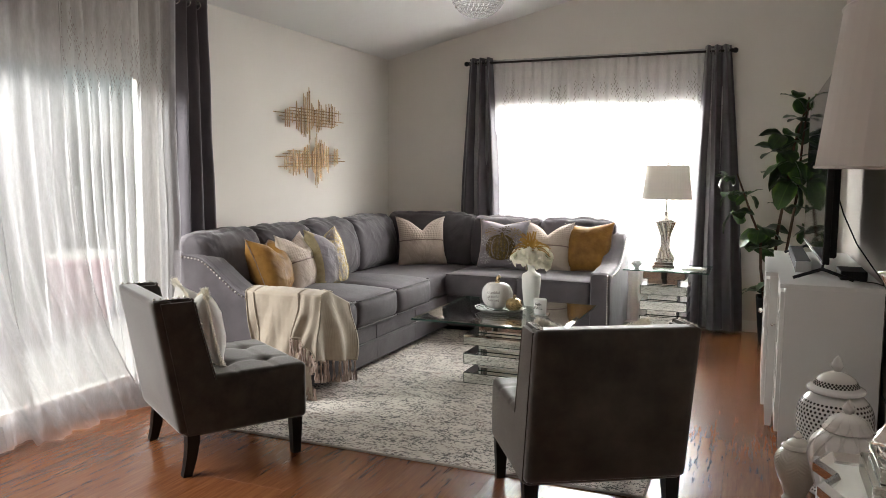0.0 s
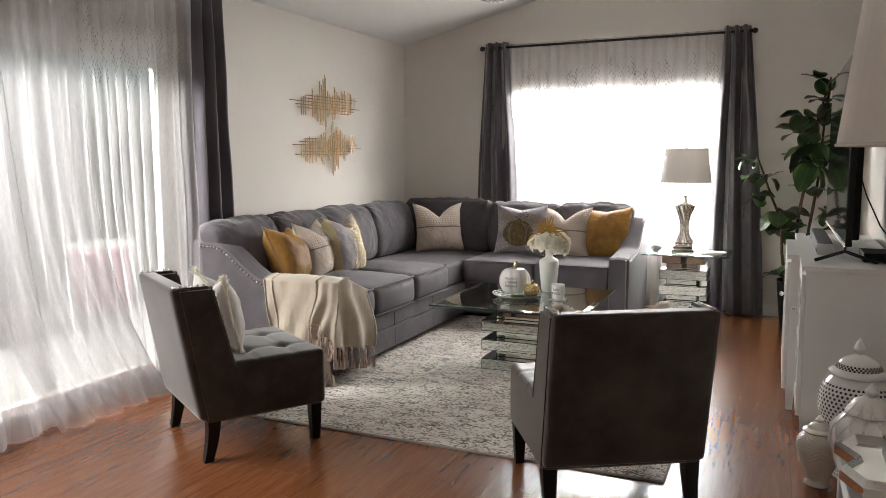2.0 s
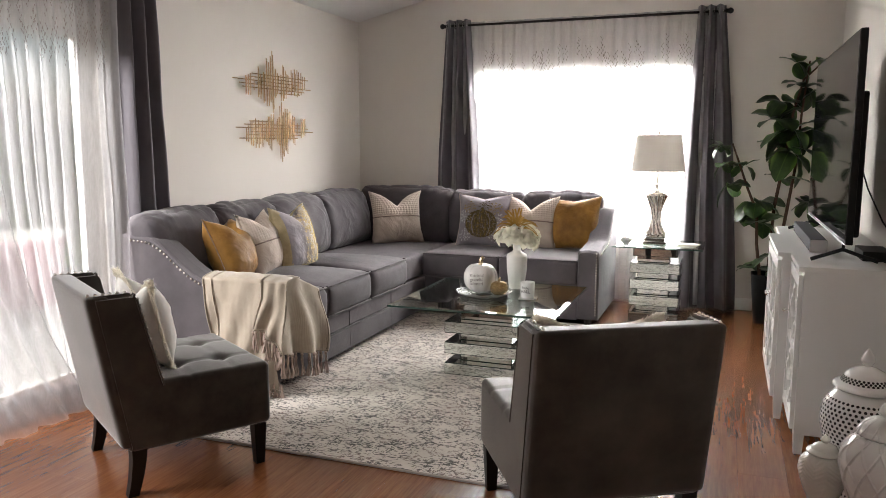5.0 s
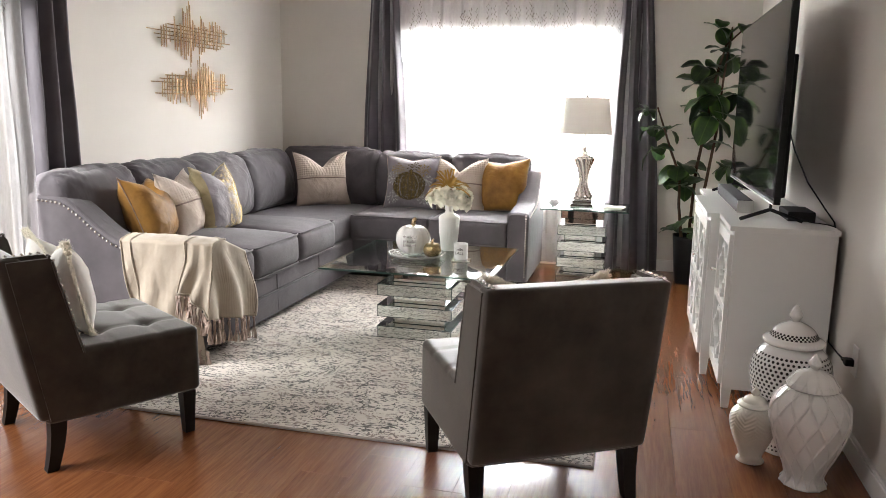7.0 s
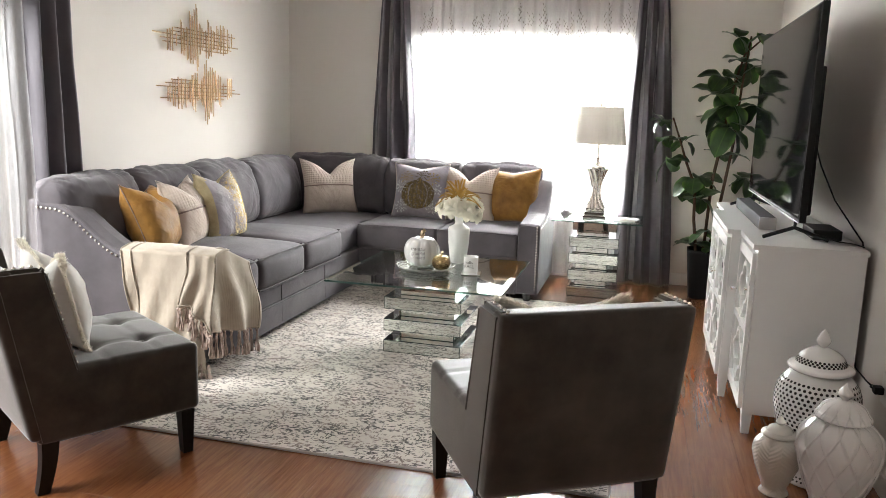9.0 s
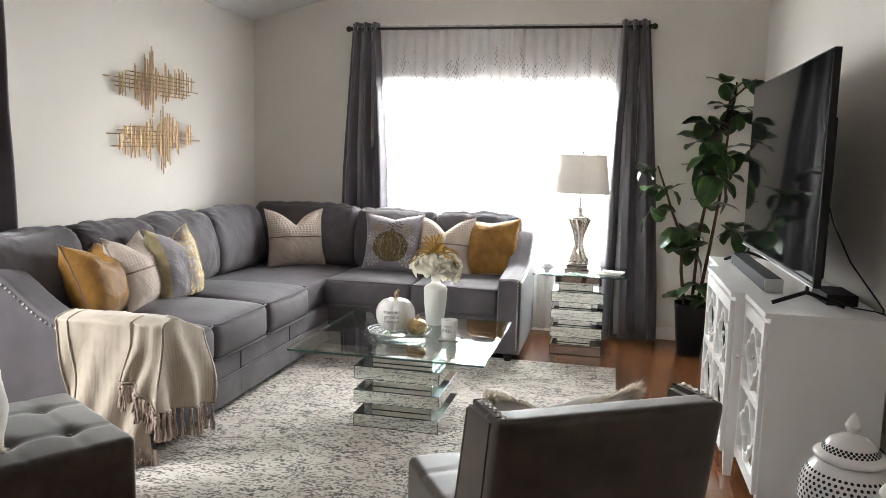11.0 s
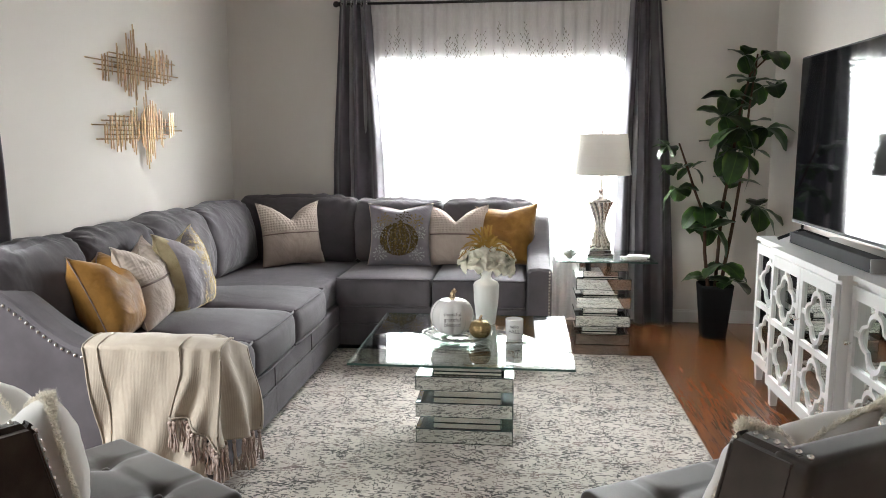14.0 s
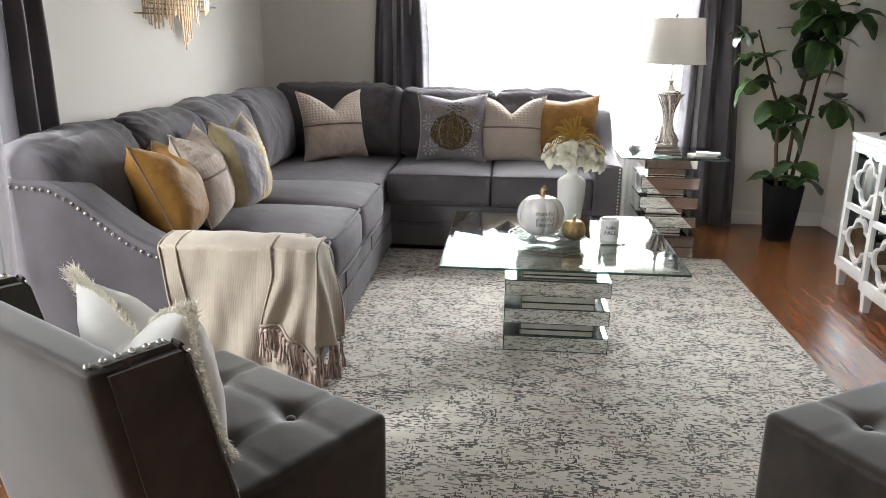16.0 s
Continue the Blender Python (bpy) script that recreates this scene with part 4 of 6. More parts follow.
def sequins(parent, fr, inside, count, material, seed, r=0.004, name="sequin_work"):
    rnd = random.Random(seed)
    n = len(fr) - 1
    bm = bmesh.new()
    made = 0
    while made < count:
        u, v = rnd.random(), rnd.random()
        if not inside(u * 2 - 1, v * 2 - 1):
            continue
        made += 1
        i, j = min(int(u * n), n - 1), min(int(v * n), n - 1)
        a, c = u * n - i, v * n - j
        p = (Vector(fr[i][j]) * (1 - a) + Vector(fr[i + 1][j]) * a) * (1 - c) + (Vector(fr[i][j + 1]) * (1 - a) + Vector(fr[i + 1][j + 1]) * a) * c
        p.y -= 0.003
        k = r * rnd.uniform(0.6, 1.3)
        t = rnd.uniform(-0.5, 0.5)
        q = [p + Vector((k * math.cos(g), -0.0015 + t * k * math.sin(g), k * math.sin(g))) for g in (0, 1.57, 3.14, 4.71)]
        bm.faces.new([bm.verts.new(x) for x in q][::-1])
    part(name, bm, material, parent, kind="stuff")


def pumpkin_shape(u, v):
    r = (u / 0.58) ** 2 + ((v + 0.16) / 0.50) ** 2
    rib = abs(math.cos(4.6 * u / max(0.25, math.sqrt(max(0.0, 1 - ((v + 0.18) / 0.5) ** 2))))) > 0.10
    return (r < 1 and rib) or (abs(u - 0.25 * (v - 0.2)) < 0.06 and 0.1 < v < 0.45)


sequins(tp, fp, pumpkin_shape, 2400, DARKGLIT, 1, 0.0045)
sequins(tp, fp, lambda u, v: pumpkin_shape(u, v) and (int((u + 1) * 14) % 2 == 0), 420, GOLDGLIT, 2, 0.004)
for k, (cx, cz) in enumerate(((-0.62, 0.1), (-0.45, 0.45), (0.5, 0.4), (0.62, 0.05), (0.12, 0.55), (-0.6, -0.6), (0.55, -0.6))):
    sequins(tp, fp, lambda u, v: (abs(math.sin(5 * math.atan2(v - cz, u - cx))) > 0.75 or (u - cx) ** 2 + (v - cz) ** 2 < 0.003) and (u - cx) ** 2 + (v - cz) ** 2 < 0.06, 90, (SILVGLIT, GOLDGLIT, GOLDGLIT, SILVGLIT, DARKGLIT, SILVGLIT, SILVGLIT)[k], 10 + k, 0.004)
sequins(tl, fr, lambda u, v: u > -0.1 and abs(math.sin(9 * u + 4 * noise.noise(Vector((u * 2, v * 2, 1))) + 7 * v)) > 0.45, 1150, GOLDGLIT, 5, 0.004)
sequins(tl, fr, lambda u, v: u > -0.3 and v > -0.3 and noise.noise(Vector((u * 5, v * 5, 3))) > 0.0, 60, SILVGLIT, 6, 0.0035)


# throw over the near arm
def throw_near(u, v):
    """Down the outer face of the arm, over the top and onto the seat."""
    s = v * 1.02
    low = max(0.0, 1 - v / 0.6)
    x = -2.74 + 0.475 * u + 0.10 * low * (1 - u) - 0.03 * low * u
    d = u * 3.4 + low * 1.9
    wav = 0.034 * noise.noise(Vector((d, v * 0.8, 2.0))) * (0.5 + low) + 0.021 * (0.35 + low) * math.sin(d * 5.2 + 0.8 * math.sin(v * 4)) + 0.006 * noise.noise(Vector((u * 13, v * 3, 5.0)))
    zt = 0.64
    if s < 0.60:
        t = s / 0.60
        zb = 0.16 - 0.13 * u
        z = zb + (zt - zb) * t
        y = AY0 - 0.022 - (1 - t) * 0.045 + wav * (1.25 - t)
        x += (1 - t) * 0.05 * (u - 0.3)
    elif s < 0.80:
        t = (s - 0.60) / 0.20
        y = AY0 - 0.02 + (AY1 - AY0 + 0.035) * t
        z = zt + 0.018 * math.sin(math.pi * t) + wav * 0.25
    else:
        t = (s - 0.80) / 0.22
        y = AY1 + 0.015 + 0.10 * t
        z = zt - 0.10 * t + wav * 0.3
    return (x, y, z)


def throw_front(u, v):
    """The folded side: over the arm's front end and down before the seat."""
    s = v
    y = 4.00 + 0.47 * u + 0.03 * math.sin(v * 6)
    wav = 0.030 * noise.noise(Vector((u * 4.0 + v, v * 1.0, 8.0))) + 0.020 * math.sin(u * 13 + v * 4) * (1.1 - v)
    zt = 0.655 - 0.12 * max(0.0, u - 0.35) / 0.65
    y += 0.07 * max(0.0, min(1.0, (s - 0.6) / 0.12)) * (1 - u)
    if s < 0.72:
        t = s / 0.72
        z = 0.15 + 0.10 * (1 - u) * (1 - t) + (zt - 0.15 - 0.10 * (1 - u) * (1 - t)) * t
        x = -2.275 + 0.03 * (1 - t) + wav * (1.2 - t) + 0.02 * u
    else:
        t = (s - 0.72) / 0.28
        z = zt + 0.012 * math.sin(math.pi * t) + wav * 0.2 - 0.07 * min(1.0, 1.6 * t)
        x = -2.275 - 0.24 * t
    return (x, y, z)


throw = thing("knit_throw", "beige cable-knit throw blanket draped over the near sofa arm", "throw blanket", pose(0, 0, 0))
part("blanket", sheet(throw_near, 90, 70, 0.006), THROW, throw, smooth=True)
part("fold", sheet(throw_front, 80, 60, 0.006), THROW, throw, smooth=True)


def overlap(u, v):
    x, y, z = throw_near(0.76 + 0.34 * u, 0.31 - 0.15 * u * u + (0.40 + 0.15 * u * u) * v)
    k = max(0.0, 1 - v / 0.45)
    return (x + 0.03 - 0.05 * k * (1 - u), y - 0.012 - (0.022 + 0.016 * math.sin(u * 15 - v * 5)) * min(1, 0.3 + k), z + 0.012 * (1 - v) ** 0.5 + 0.05 * k * u)


part("fold", sheet(overlap, 60, 50, 0.006), THROW, throw, smooth=True)
for fn, us in ((throw_near, (0.006, 0.13)), (overlap, (0.02, 0.98)), (throw_front, (0.98,))):
    for u in us:
        part("hem", tube([tuple(Vector(fn(u, k / 40)) + Vector((0, -0.005, 0.001))) for k in range(1, 30 if fn is not overlap else 40)], 0.0035, 6), THROW, throw, smooth=True)
part("hem", tube([tuple(Vector(overlap(k / 30, 0.03)) + Vector((0, -0.006, 0))) for k in range(31)], 0.004, 6), THROW, throw, smooth=True)
part("hem", tube([tuple(Vector(throw_near(k / 40, 0.02)) + Vector((0, -0.004, 0))) for k in range(41)], 0.0035, 6), THROW, throw, smooth=True)


def tassel(p, length, seed):
    rnd = random.Random(seed)
    bm = bmesh.new()
    for _ in range(6):
        a, c = rnd.uniform(-0.006, 0.006), rnd.uniform(-0.006, 0.006)
        sw = rnd.uniform(-0.010, 0.010)
        pts = [(p[0], p[1], p[2]), (p[0] + a, p[1] + c, p[2] - length * 0.25), (p[0] + a * 0.6 + sw * 0.4, p[1] + c * 0.6, p[2] - length * 0.5), (p[0] + a * 1.4 + sw, p[1] + c * 1.3, p[2] - length * 0.78), (p[0] + a * 2.0 + sw, p[1] + c * 2.0 - 0.004, p[2] - length)]
        tube(pts, lambda s: 0.0042 + 0.0012 * math.sin(s * 9), 5, bm)
    ball((p[0], p[1], p[2] - 0.008), 0.010, 1, bm=bm)
    return bm


for i in range(12):
    p = overlap((i + 0.5) / 12, 0.0)
    part("tassel", tassel((p[0], p[1] - 0.004, p[2]), 0.10 + 0.02 * math.sin(i * 2.3), i), FRINGE, throw, smooth=True)
for i in range(16):
    p = throw_front((i + 0.5) / 16, 0.0)
    part("tassel", tassel(p, min(0.13, p[2] - 0.02), i + 20), FRINGE, throw, smooth=True)
for i in range(7):
    p = throw_near(0.72 + 0.27 * i / 6, 0.0)
    part("tassel", tassel((p[0] + 0.015, p[1] + 0.01, p[2] + 0.05), 0.08, i + 40), FRINGE, throw, smooth=True)


# accent chairs: local y forward, feet on z 0
def accent_chair(m, label):
    t = thing("accent_chair", label, "accent chair", m, group="pair of accent chairs")
    W, D = 0.64, 0.56
    # tufted seat
    b = rbox(0, 0.03, 0.315, W, D + 0.03, 0.27, 0.024, 50, (0.004, 0.004, 0.012))
    tufts = [(x, y) for x in (-0.14, 0.14) for y in (-0.02, 0.17)]
    for v in b.verts:
        if v.co.z > 0.42:
            d = min(math.hypot(v.co.x - x, v.co.y - y) for x, y in tufts)
            v.co.z -= 0.022 * math.exp(-(d / 0.035) ** 2)
            line = min([abs(v.co.x - x) for x, _ in tufts] + [abs(v.co.y - y) for _, y in tufts])
            v.co.z -= 0.006 * math.exp(-(line / 0.009) ** 2)
    seat = part("seat", b, CHAIR, t, smooth=True)
    for x, y in tufts:
        part("button", ball((x, y, 0.437), 0.012, 2, (1, 1, 0.55)), CHAIR, seat, smooth=True)
    # raked back with wings
    def lean(bm):
        for v in bm.verts:
            k = max(0.0, v.co.z - 0.2)
            v.co.y -= k * 0.17
            v.co.x *= 1 - k * 0.02
        return bm
    back = part("backrest", lean(rbox(0, -0.245, 0.505, W, 0.09, 0.61, 0.02, 14, (0, 0.006, 0.0))), CHAIR, t, smooth=True)
    for s in (-1, 1):
        b = bmesh.new()
        prof = [(-0.268, 0.185), (-0.075, 0.185), (-0.075, 0.42), (-0.095, 0.70), (-0.10, 0.795), (-0.11, 0.811), (-0.268, 0.811)]
        xo, xi = s * (W / 2 + 0.004), s * (W / 2 - 0.052)
        A = [b.verts.new((xo, y, z)) for y, z in prof]
        B = [b.verts.new((xi, y, z)) for y, z in prof]
        b.faces.new(A)
        b.faces.new(B[::-1])
        for i in range(len(prof)):
            j = (i + 1) % len(prof)
            b.faces.new((A[j], A[i], B[i], B[j]))
        bmesh.ops.recalc_face_normals(b, faces=b.faces)
        bmesh.ops.bevel(b, geom=list(b.edges), offset=0.015, segments=4, affect="EDGES")
        wing = part("wing", lean(b), CHAIR, t, smooth=False)
        def L3(y, z):
            k = max(0.0, z - 0.2)
            return (s * (W / 2 - 0.024) * (1 - k * 0.02), y - k * 0.17, z)
        nails(wing, [L3(-0.27, 0.813), L3(-0.115, 0.813)], 0.026, 0.9)
        front = [L3(-0.098, 0.785), L3(-0.093, 0.70), L3(-0.072, 0.43)]
        nails(wing, [(p[0] + s * 0.014, p[1] - 0.003, p[2]) for p in (Vector(q) for q in front)], 0.024, 0.75)
        part("welt", tube([(p[0] + s * 0.026, p[1] - 0.01, p[2]) for p in (Vector(q) for q in front)], 0.004, 6), CHAIR, wing)
    for sx in (-1, 1):
        x = sx * (W / 2 - 0.035)
        part("leg", taper_leg(x, 0.275, 0.18, 0.019, 0.027, 0.0), BLACKWOOD, t)
        part("leg", taper_leg(x, -0.225, 0.19, 0.020, 0.029, -0.03), BLACKWOOD, t)
    return t


def taper_leg(x, y, h, r0, r1, kick):
    b = bmesh.new()
    rings = []
    for i in range(6):
        s = i / 5
        r = r0 + (r1 - r0) * s
        yy = y + kick * (1 - s) ** 1.8
        rings.append([b.verts.new((x + dx * r, yy + dy * r, h * s)) for dx, dy in ((-1, -1), (1, -1), (1, 1), (-1, 1))])
    for p, q in zip(rings, rings[1:]):
        for k in range(4):
            b.faces.new((p[k], p[(k + 1) % 4], q[(k + 1) % 4], q[k]))
    b.faces.new(rings[0][::-1])
    b.faces.new(rings[-1])
    return b


CL = pose(-2.285, 3.195, 0, 0, 0, -32)
CR = pose(-0.49, 3.295, 0, 0, 0, 31)
accent_chair(CL, "grey velvet wing-back accent chair with black legs near the patio door")
accent_chair(CR, "grey velvet wing-back accent chair with black legs near the sideboard")


def fur_pillow(m, label, seed, size):
    t = thing("throw_pillow", label, "pillow", m, group="pillows on the accent chairs")
    b, edge, fr = pillow_mesh(size, 0.19, 0.085, seed)
    for v in b.verts:
        v.co.y += 0.006 * noise.noise(Vector((v.co.x * 7, v.co.z * 26, seed)))
    part("cover", b, PILE, t, smooth=True)
    rnd = random.Random(seed)
    bm = bmesh.new()
    es = [Vector(e) for e in edge]
    mid = Vector((0, 0, size / 2))
    for i in range(len(es)):
        a, c = es[i], es[(i + 1) % len(es)]
        corner = max(0.0, ((a - mid).length / (size * 0.5) - 1.12) / 0.3)
        for _ in range(110 + int(150 * corner)):
            k = 0.6 + 0.65 * corner
            p = a + (c - a) * rnd.random() + Vector((rnd.uniform(-0.010, 0.010), rnd.uniform(-0.010, 0.010), rnd.uniform(-0.010, 0.010))) * k
            o = (p - mid).normalized() * rnd.uniform(0.004, 0.014) * k + Vector((rnd.uniform(-1, 1), rnd.uniform(-1, 1), rnd.uniform(-1, 1))) * 0.010 * k
            w = Vector((rnd.uniform(-1, 1), rnd.uniform(-1, 1), rnd.uniform(-1, 1))).normalized() * 0.0016
            bm.faces.new([bm.verts.new(q) for q in (p - w, p + w, p + o)])
    part("fur_edge", bm, FUR, t, "fluffy ivory fur edging", kind="stuff")


fur_pillow(CL @ pose(0.01, -0.06, 0.446, -12, 0, 180 + 4), "white pillow with a fluffy fur edge in an accent chair", 31, 0.385)
fur_pillow(CR @ pose(-0.02, -0.01, 0.418, -25, 0, 180 - 5), "white pillow with a fluffy fur edge in an accent chair", 32, 0.42)


# mirrored tables
def mirror_slab(parent, x0, x1, y0, y1, z0, z1):
    s = part("slab", box(x0, x1, y0, y1, z0, z1), EDGE, parent)
    g = 0.0035
    e = 0.0012
    for bx in (box(x0 + g, x1 - g, y0 - e, y0, z0 + g, z1 - g), box(x0 + g, x1 - g, y1, y1 + e, z0 + g, z1 - g),
               box(x0 - e, x0, y0 + g, y1 - g, z0 + g, z1 - g), box(x1, x1 + e, y0 + g, y1 - g, z0 + g, z1 - g),
               box(x0 + g, x1 - g, y0 + g, y1 - g, z1, z1 + e)):
        part("mirror_panel", bx, MIRROR, s)


def bevel_glass(x0, x1, y0, y1, z0, z1, inset=0.028):
    b = bmesh.new()
    zt, ze = z1, z0 + (z1 - z0) * 0.75
    def ring(i, z):
        return [b.verts.new(p) for p in ((x0 + i, y0 + i, z), (x1 - i, y0 + i, z), (x1 - i, y1 - i, z), (x0 + i, y1 - i, z))]
    r0, r1, r2 = ring(0, z0), ring(0, ze), ring(inset, zt)
    b.faces.new(r0[::-1])
    b.faces.new(r2)
    edges = []
    for p, q in ((r0, r1), (r1, r2)):
        for k in range(4):
            f = b.faces.new((p[k], p[(k + 1) % 4], q[(k + 1) % 4], q[k]))
            if p is r0:
                edges.append(f)
    for f in edges:
        f.material_index = 1
    return b


ct = thing("coffee_table", "square clear glass coffee table on shiny mirrored blocks", "coffee table", pose(0, 0, 0))
for z in (0.0125, 0.138, 0.264):
    mirror_slab(ct, -1.573, -1.125, 4.722, 5.19, z, z + 0.069)
for z, h in ((0.0827, 0.0540), (0.2082, 0.0545), (0.3342, 0.044)):
    mirror_slab(ct, -1.50, -1.18, 4.80, 5.115, z, z + h)
mirror_slab(ct, -1.52, -1.17, 4.79, 5.125, 0.3795, 0.4450)
top = part("glass_top", bevel_glass(-1.836, -0.862, 4.485, 5.45, 0.4475, 0.4600), TOPGLASS, ct, "clear bevelled glass top with a green edge")
top.data.materials.append(GLASSEDGE)

et = thing("end_table", "small clear glass end table on shiny mirrored blocks", "end table", pose(0, 0, 0))
for k, z in enumerate((0.001, 0.129, 0.257, 0.385)):
    o = 0.0
    mirror_slab(et, -0.72, -0.35, 6.56, 6.93, z, z + 0.077)
    mirror_slab(et, -0.67, -0.43, 6.62, 6.87, z + 0.0785, z + 0.1265)
mirror_slab(et, -0.70, -0.37, 6.58, 6.91, 0.513, 0.577)
top = part("glass_top", bevel_glass(-0.86, -0.185, 6.52, 7.07, 0.5795, 0.592, 0.022), TOPGLASS, et, "clear glass top with a green edge")
top.data.materials.append(GLASSEDGE)


# lamps
def swirl_lamp(m, label, group="swirl table lamps"):
    t = thing("table_lamp", label, "table lamp", m, group=group)
    part("plinth", box(-0.088, 0.088, -0.088, 0.088, 0, 0.03, 0.004), MIRROR, t)
    part("plinth", box(-0.076, 0.076, -0.076, 0.076, 0.0305, 0.055, 0.004), MIRROR, t)
    prof = []
    for i in range(41):
        s = i / 40
        prof.append((0.074 - 0.043 * math.sin(math.pi * s ** 0.85) + 0.002 * s, 0.078 + 0.30 * s))
    part("body", lathe(prof, 72, wave=lambda a, z: 1 + 0.34 * (abs(math.sin(5 * a + z * 15)) ** 0.8 - 0.5)), LAMPSILVER, t, smooth=True)
    part("foot_ring", lathe([(0.073, 0.056), (0.075, 0.062), (0.072, 0.078)], 32), LAMPSILVER, t, smooth=True)
    part("neck", lathe([(0.066, 0.379), (0.068, 0.386), (0.028, 0.40), (0.017, 0.42), (0.014, 0.438), (0.024, 0.452), (0.024, 0.458), (0.009, 0.462), (0.009, 0.83), (0.012, 0.835), (0.012, 0.848), (0.004, 0.856)], 28), LAMPSILVER, t, smooth=True)
    b = bmesh.new()
    seg = 48
    def ring(r, z):
        return [b.verts.new((r * math.cos(2 * math.pi * i / seg), r * math.sin(2 * math.pi * i / seg), z)) for i in range(seg)]
    rr = [ring(0.197, 0.556), ring(0.165, 0.826), ring(0.163, 0.826), ring(0.195, 0.556)]
    for p, q in zip(rr, rr[1:] + rr[:1]):
        for i in range(seg):
            b.faces.new((p[i], p[(i + 1) % seg], q[(i + 1) % seg], q[i]))
    sh = part("shade", b, SHADE, t, "round off-white fabric shade", smooth=False)
    part("shade_rim", tube([(0.1975 * math.cos(2 * math.pi * i / 40), 0.1975 * math.sin(2 * math.pi * i / 40), 0.558) for i in range(40)], 0.0025, 5, closed=True), SHADE, sh)
    part("shade_rim", tube([(0.1655 * math.cos(2 * math.pi * i / 40), 0.1655 * math.sin(2 * math.pi * i / 40), 0.825) for i in range(40)], 0.0025, 5, closed=True), SHADE, sh)
    part("spider", tube([(-0.163, 0, 0.822), (0.163, 0, 0.822)], 0.0025, 5, tube([(0, -0.163, 0.822), (0, 0.163, 0.822)], 0.0025, 5)), CHROME, sh)
    return t


swirl_lamp(pose(-0.553, 6.74, 0.5925) @ Matrix.Scale(1.03, 4), "silver swirl lamp with an off-white shade on the end table")
swirl_lamp(pose(0.43, 1.72, 0.822), "silver swirl lamp with an off-white shade on the mirrored console")

# small things on the end table
t = thing("lotus_candle_holder", "silver lotus flower candle holder on the glass end table", "candle holder", pose(-0.765, 6.64, 0.5925))
part("cup", lathe([(0.018, 0), (0.026, 0.008), (0.03, 0.03), (0.024, 0.032)], 20), SILVERPL, t, smooth=True)
for ringi, (n, r, h, tilt) in enumerate(((8, 0.062, 0.042, 0), (8, 0.04, 0.055, 0.39))):
    for i in range(n):
        a = 2 * math.pi * i / n + tilt
        def pet(u, v, a=a, r=r, h=h):
            w = 0.022 * math.sin(math.pi * min(1, v * 0.85 + 0.15)) * (u - 0.5) * 2
            q = 0.012 + (r - 0.012) * v
            return (q * math.cos(a) - w * math.sin(a), q * math.sin(a) + w * math.cos(a), 0.01 + h * v ** 1.4 - 0.006 * (1 - (2 * u - 1) ** 2))
        part("petal", sheet(pet, 4, 6, 0.0015), SILVERPL, t, smooth=True)
t = thing("folded_cards", "small stack of white booklets on the glass end table", "booklets", pose(-0.32, 6.66, 0.5925))
part("booklet", box(-0.09, 0.07, -0.05, 0.05, 0, 0.012, 0.002, m=pose(0, 0, 0, 0, 0, 12)), TRIM, t)
part("booklet", box(-0.05, 0.10, -0.045, 0.045, 0.0125, 0.024, 0.002, m=pose(0, 0, 0, 0, 0, -14)), TRIM, t)

# coffee table setting
t = thing("silver_tray", "scalloped openwork silver wire tray holding the pumpkins", "tray", pose(-1.395, 4.93, 0.4605))
rims = ((0.055, 0.004), (0.085, 0.006), (0.115, 0.011), (0.142, 0.020), (0.158, 0.028))
for k, (r0, z0) in enumerate(rims):
    amp = 0.006 if k > 1 else 0.0
    part("rim", tube([((r0 + amp * abs(math.sin(7 * math.pi * i / 98)) * 2) * math.cos(2 * math.pi * i / 98), (r0 + amp * abs(math.sin(7 * math.pi * i / 98)) * 2) * math.sin(2 * math.pi * i / 98), z0) for i in range(98)], 0.0028, 6, closed=True), TRAYMETAL, t, smooth=True)
for i in range(42):
    g, h = 2 * math.pi * i / 42, 2 * math.pi * (i + 1.6 * (-1) ** i) / 42
    pts = []
    for k, (r0, z0) in enumerate(rims):
        q = g + (h - g) * k / 4
        pts.append((r0 * math.cos(q), r0 * math.sin(q), z0))
    part("wire", tube(pts, 0.0022, 5), TRAYMETAL, t, smooth=True)


def pumpkin(name, m, r, material, stem_mat, label, ribs=9):
    t = thing(name, label, "decorative pumpkin", m)
    prof = []
    for i in range(25):
        a = math.pi * i / 24
        prof.append((max(0.004, r * math.sin(a) ** 0.8), r * 0.86 * (1 - math.cos(a)) - (0.10 * r * math.exp(-((math.pi - a) / 0.35) ** 2))))
    part("body", lathe(prof, 90, wave=lambda a, z: 1 - 0.09 * (1 - abs(math.sin(ribs * a / 2)) ** 0.6)), material, t, smooth=True)
    z = 1.62 * r
    part("stem", tube([(0, 0, z - 0.01), (0.0, 0, z + 0.14 * r), (0.05 * r, 0, z + 0.32 * r), (0.16 * r, 0.02 * r, z + 0.45 * r)], lambda s: r * (0.17 - 0.07 * s), 10), stem_mat, t, smooth=True)
    return t


pk = pumpkin("white_pumpkin", pose(-1.425, 4.95, 0.475), 0.106, CERAMIC, GOLD, "white ceramic pumpkin with a gold stem and grey script")
pumpkin("gold_pumpkin", pose(-1.285, 4.875, 0.478), 0.053, GOLDLEAF, GOLD, "small shiny gold pumpkin beside the white one", 8)


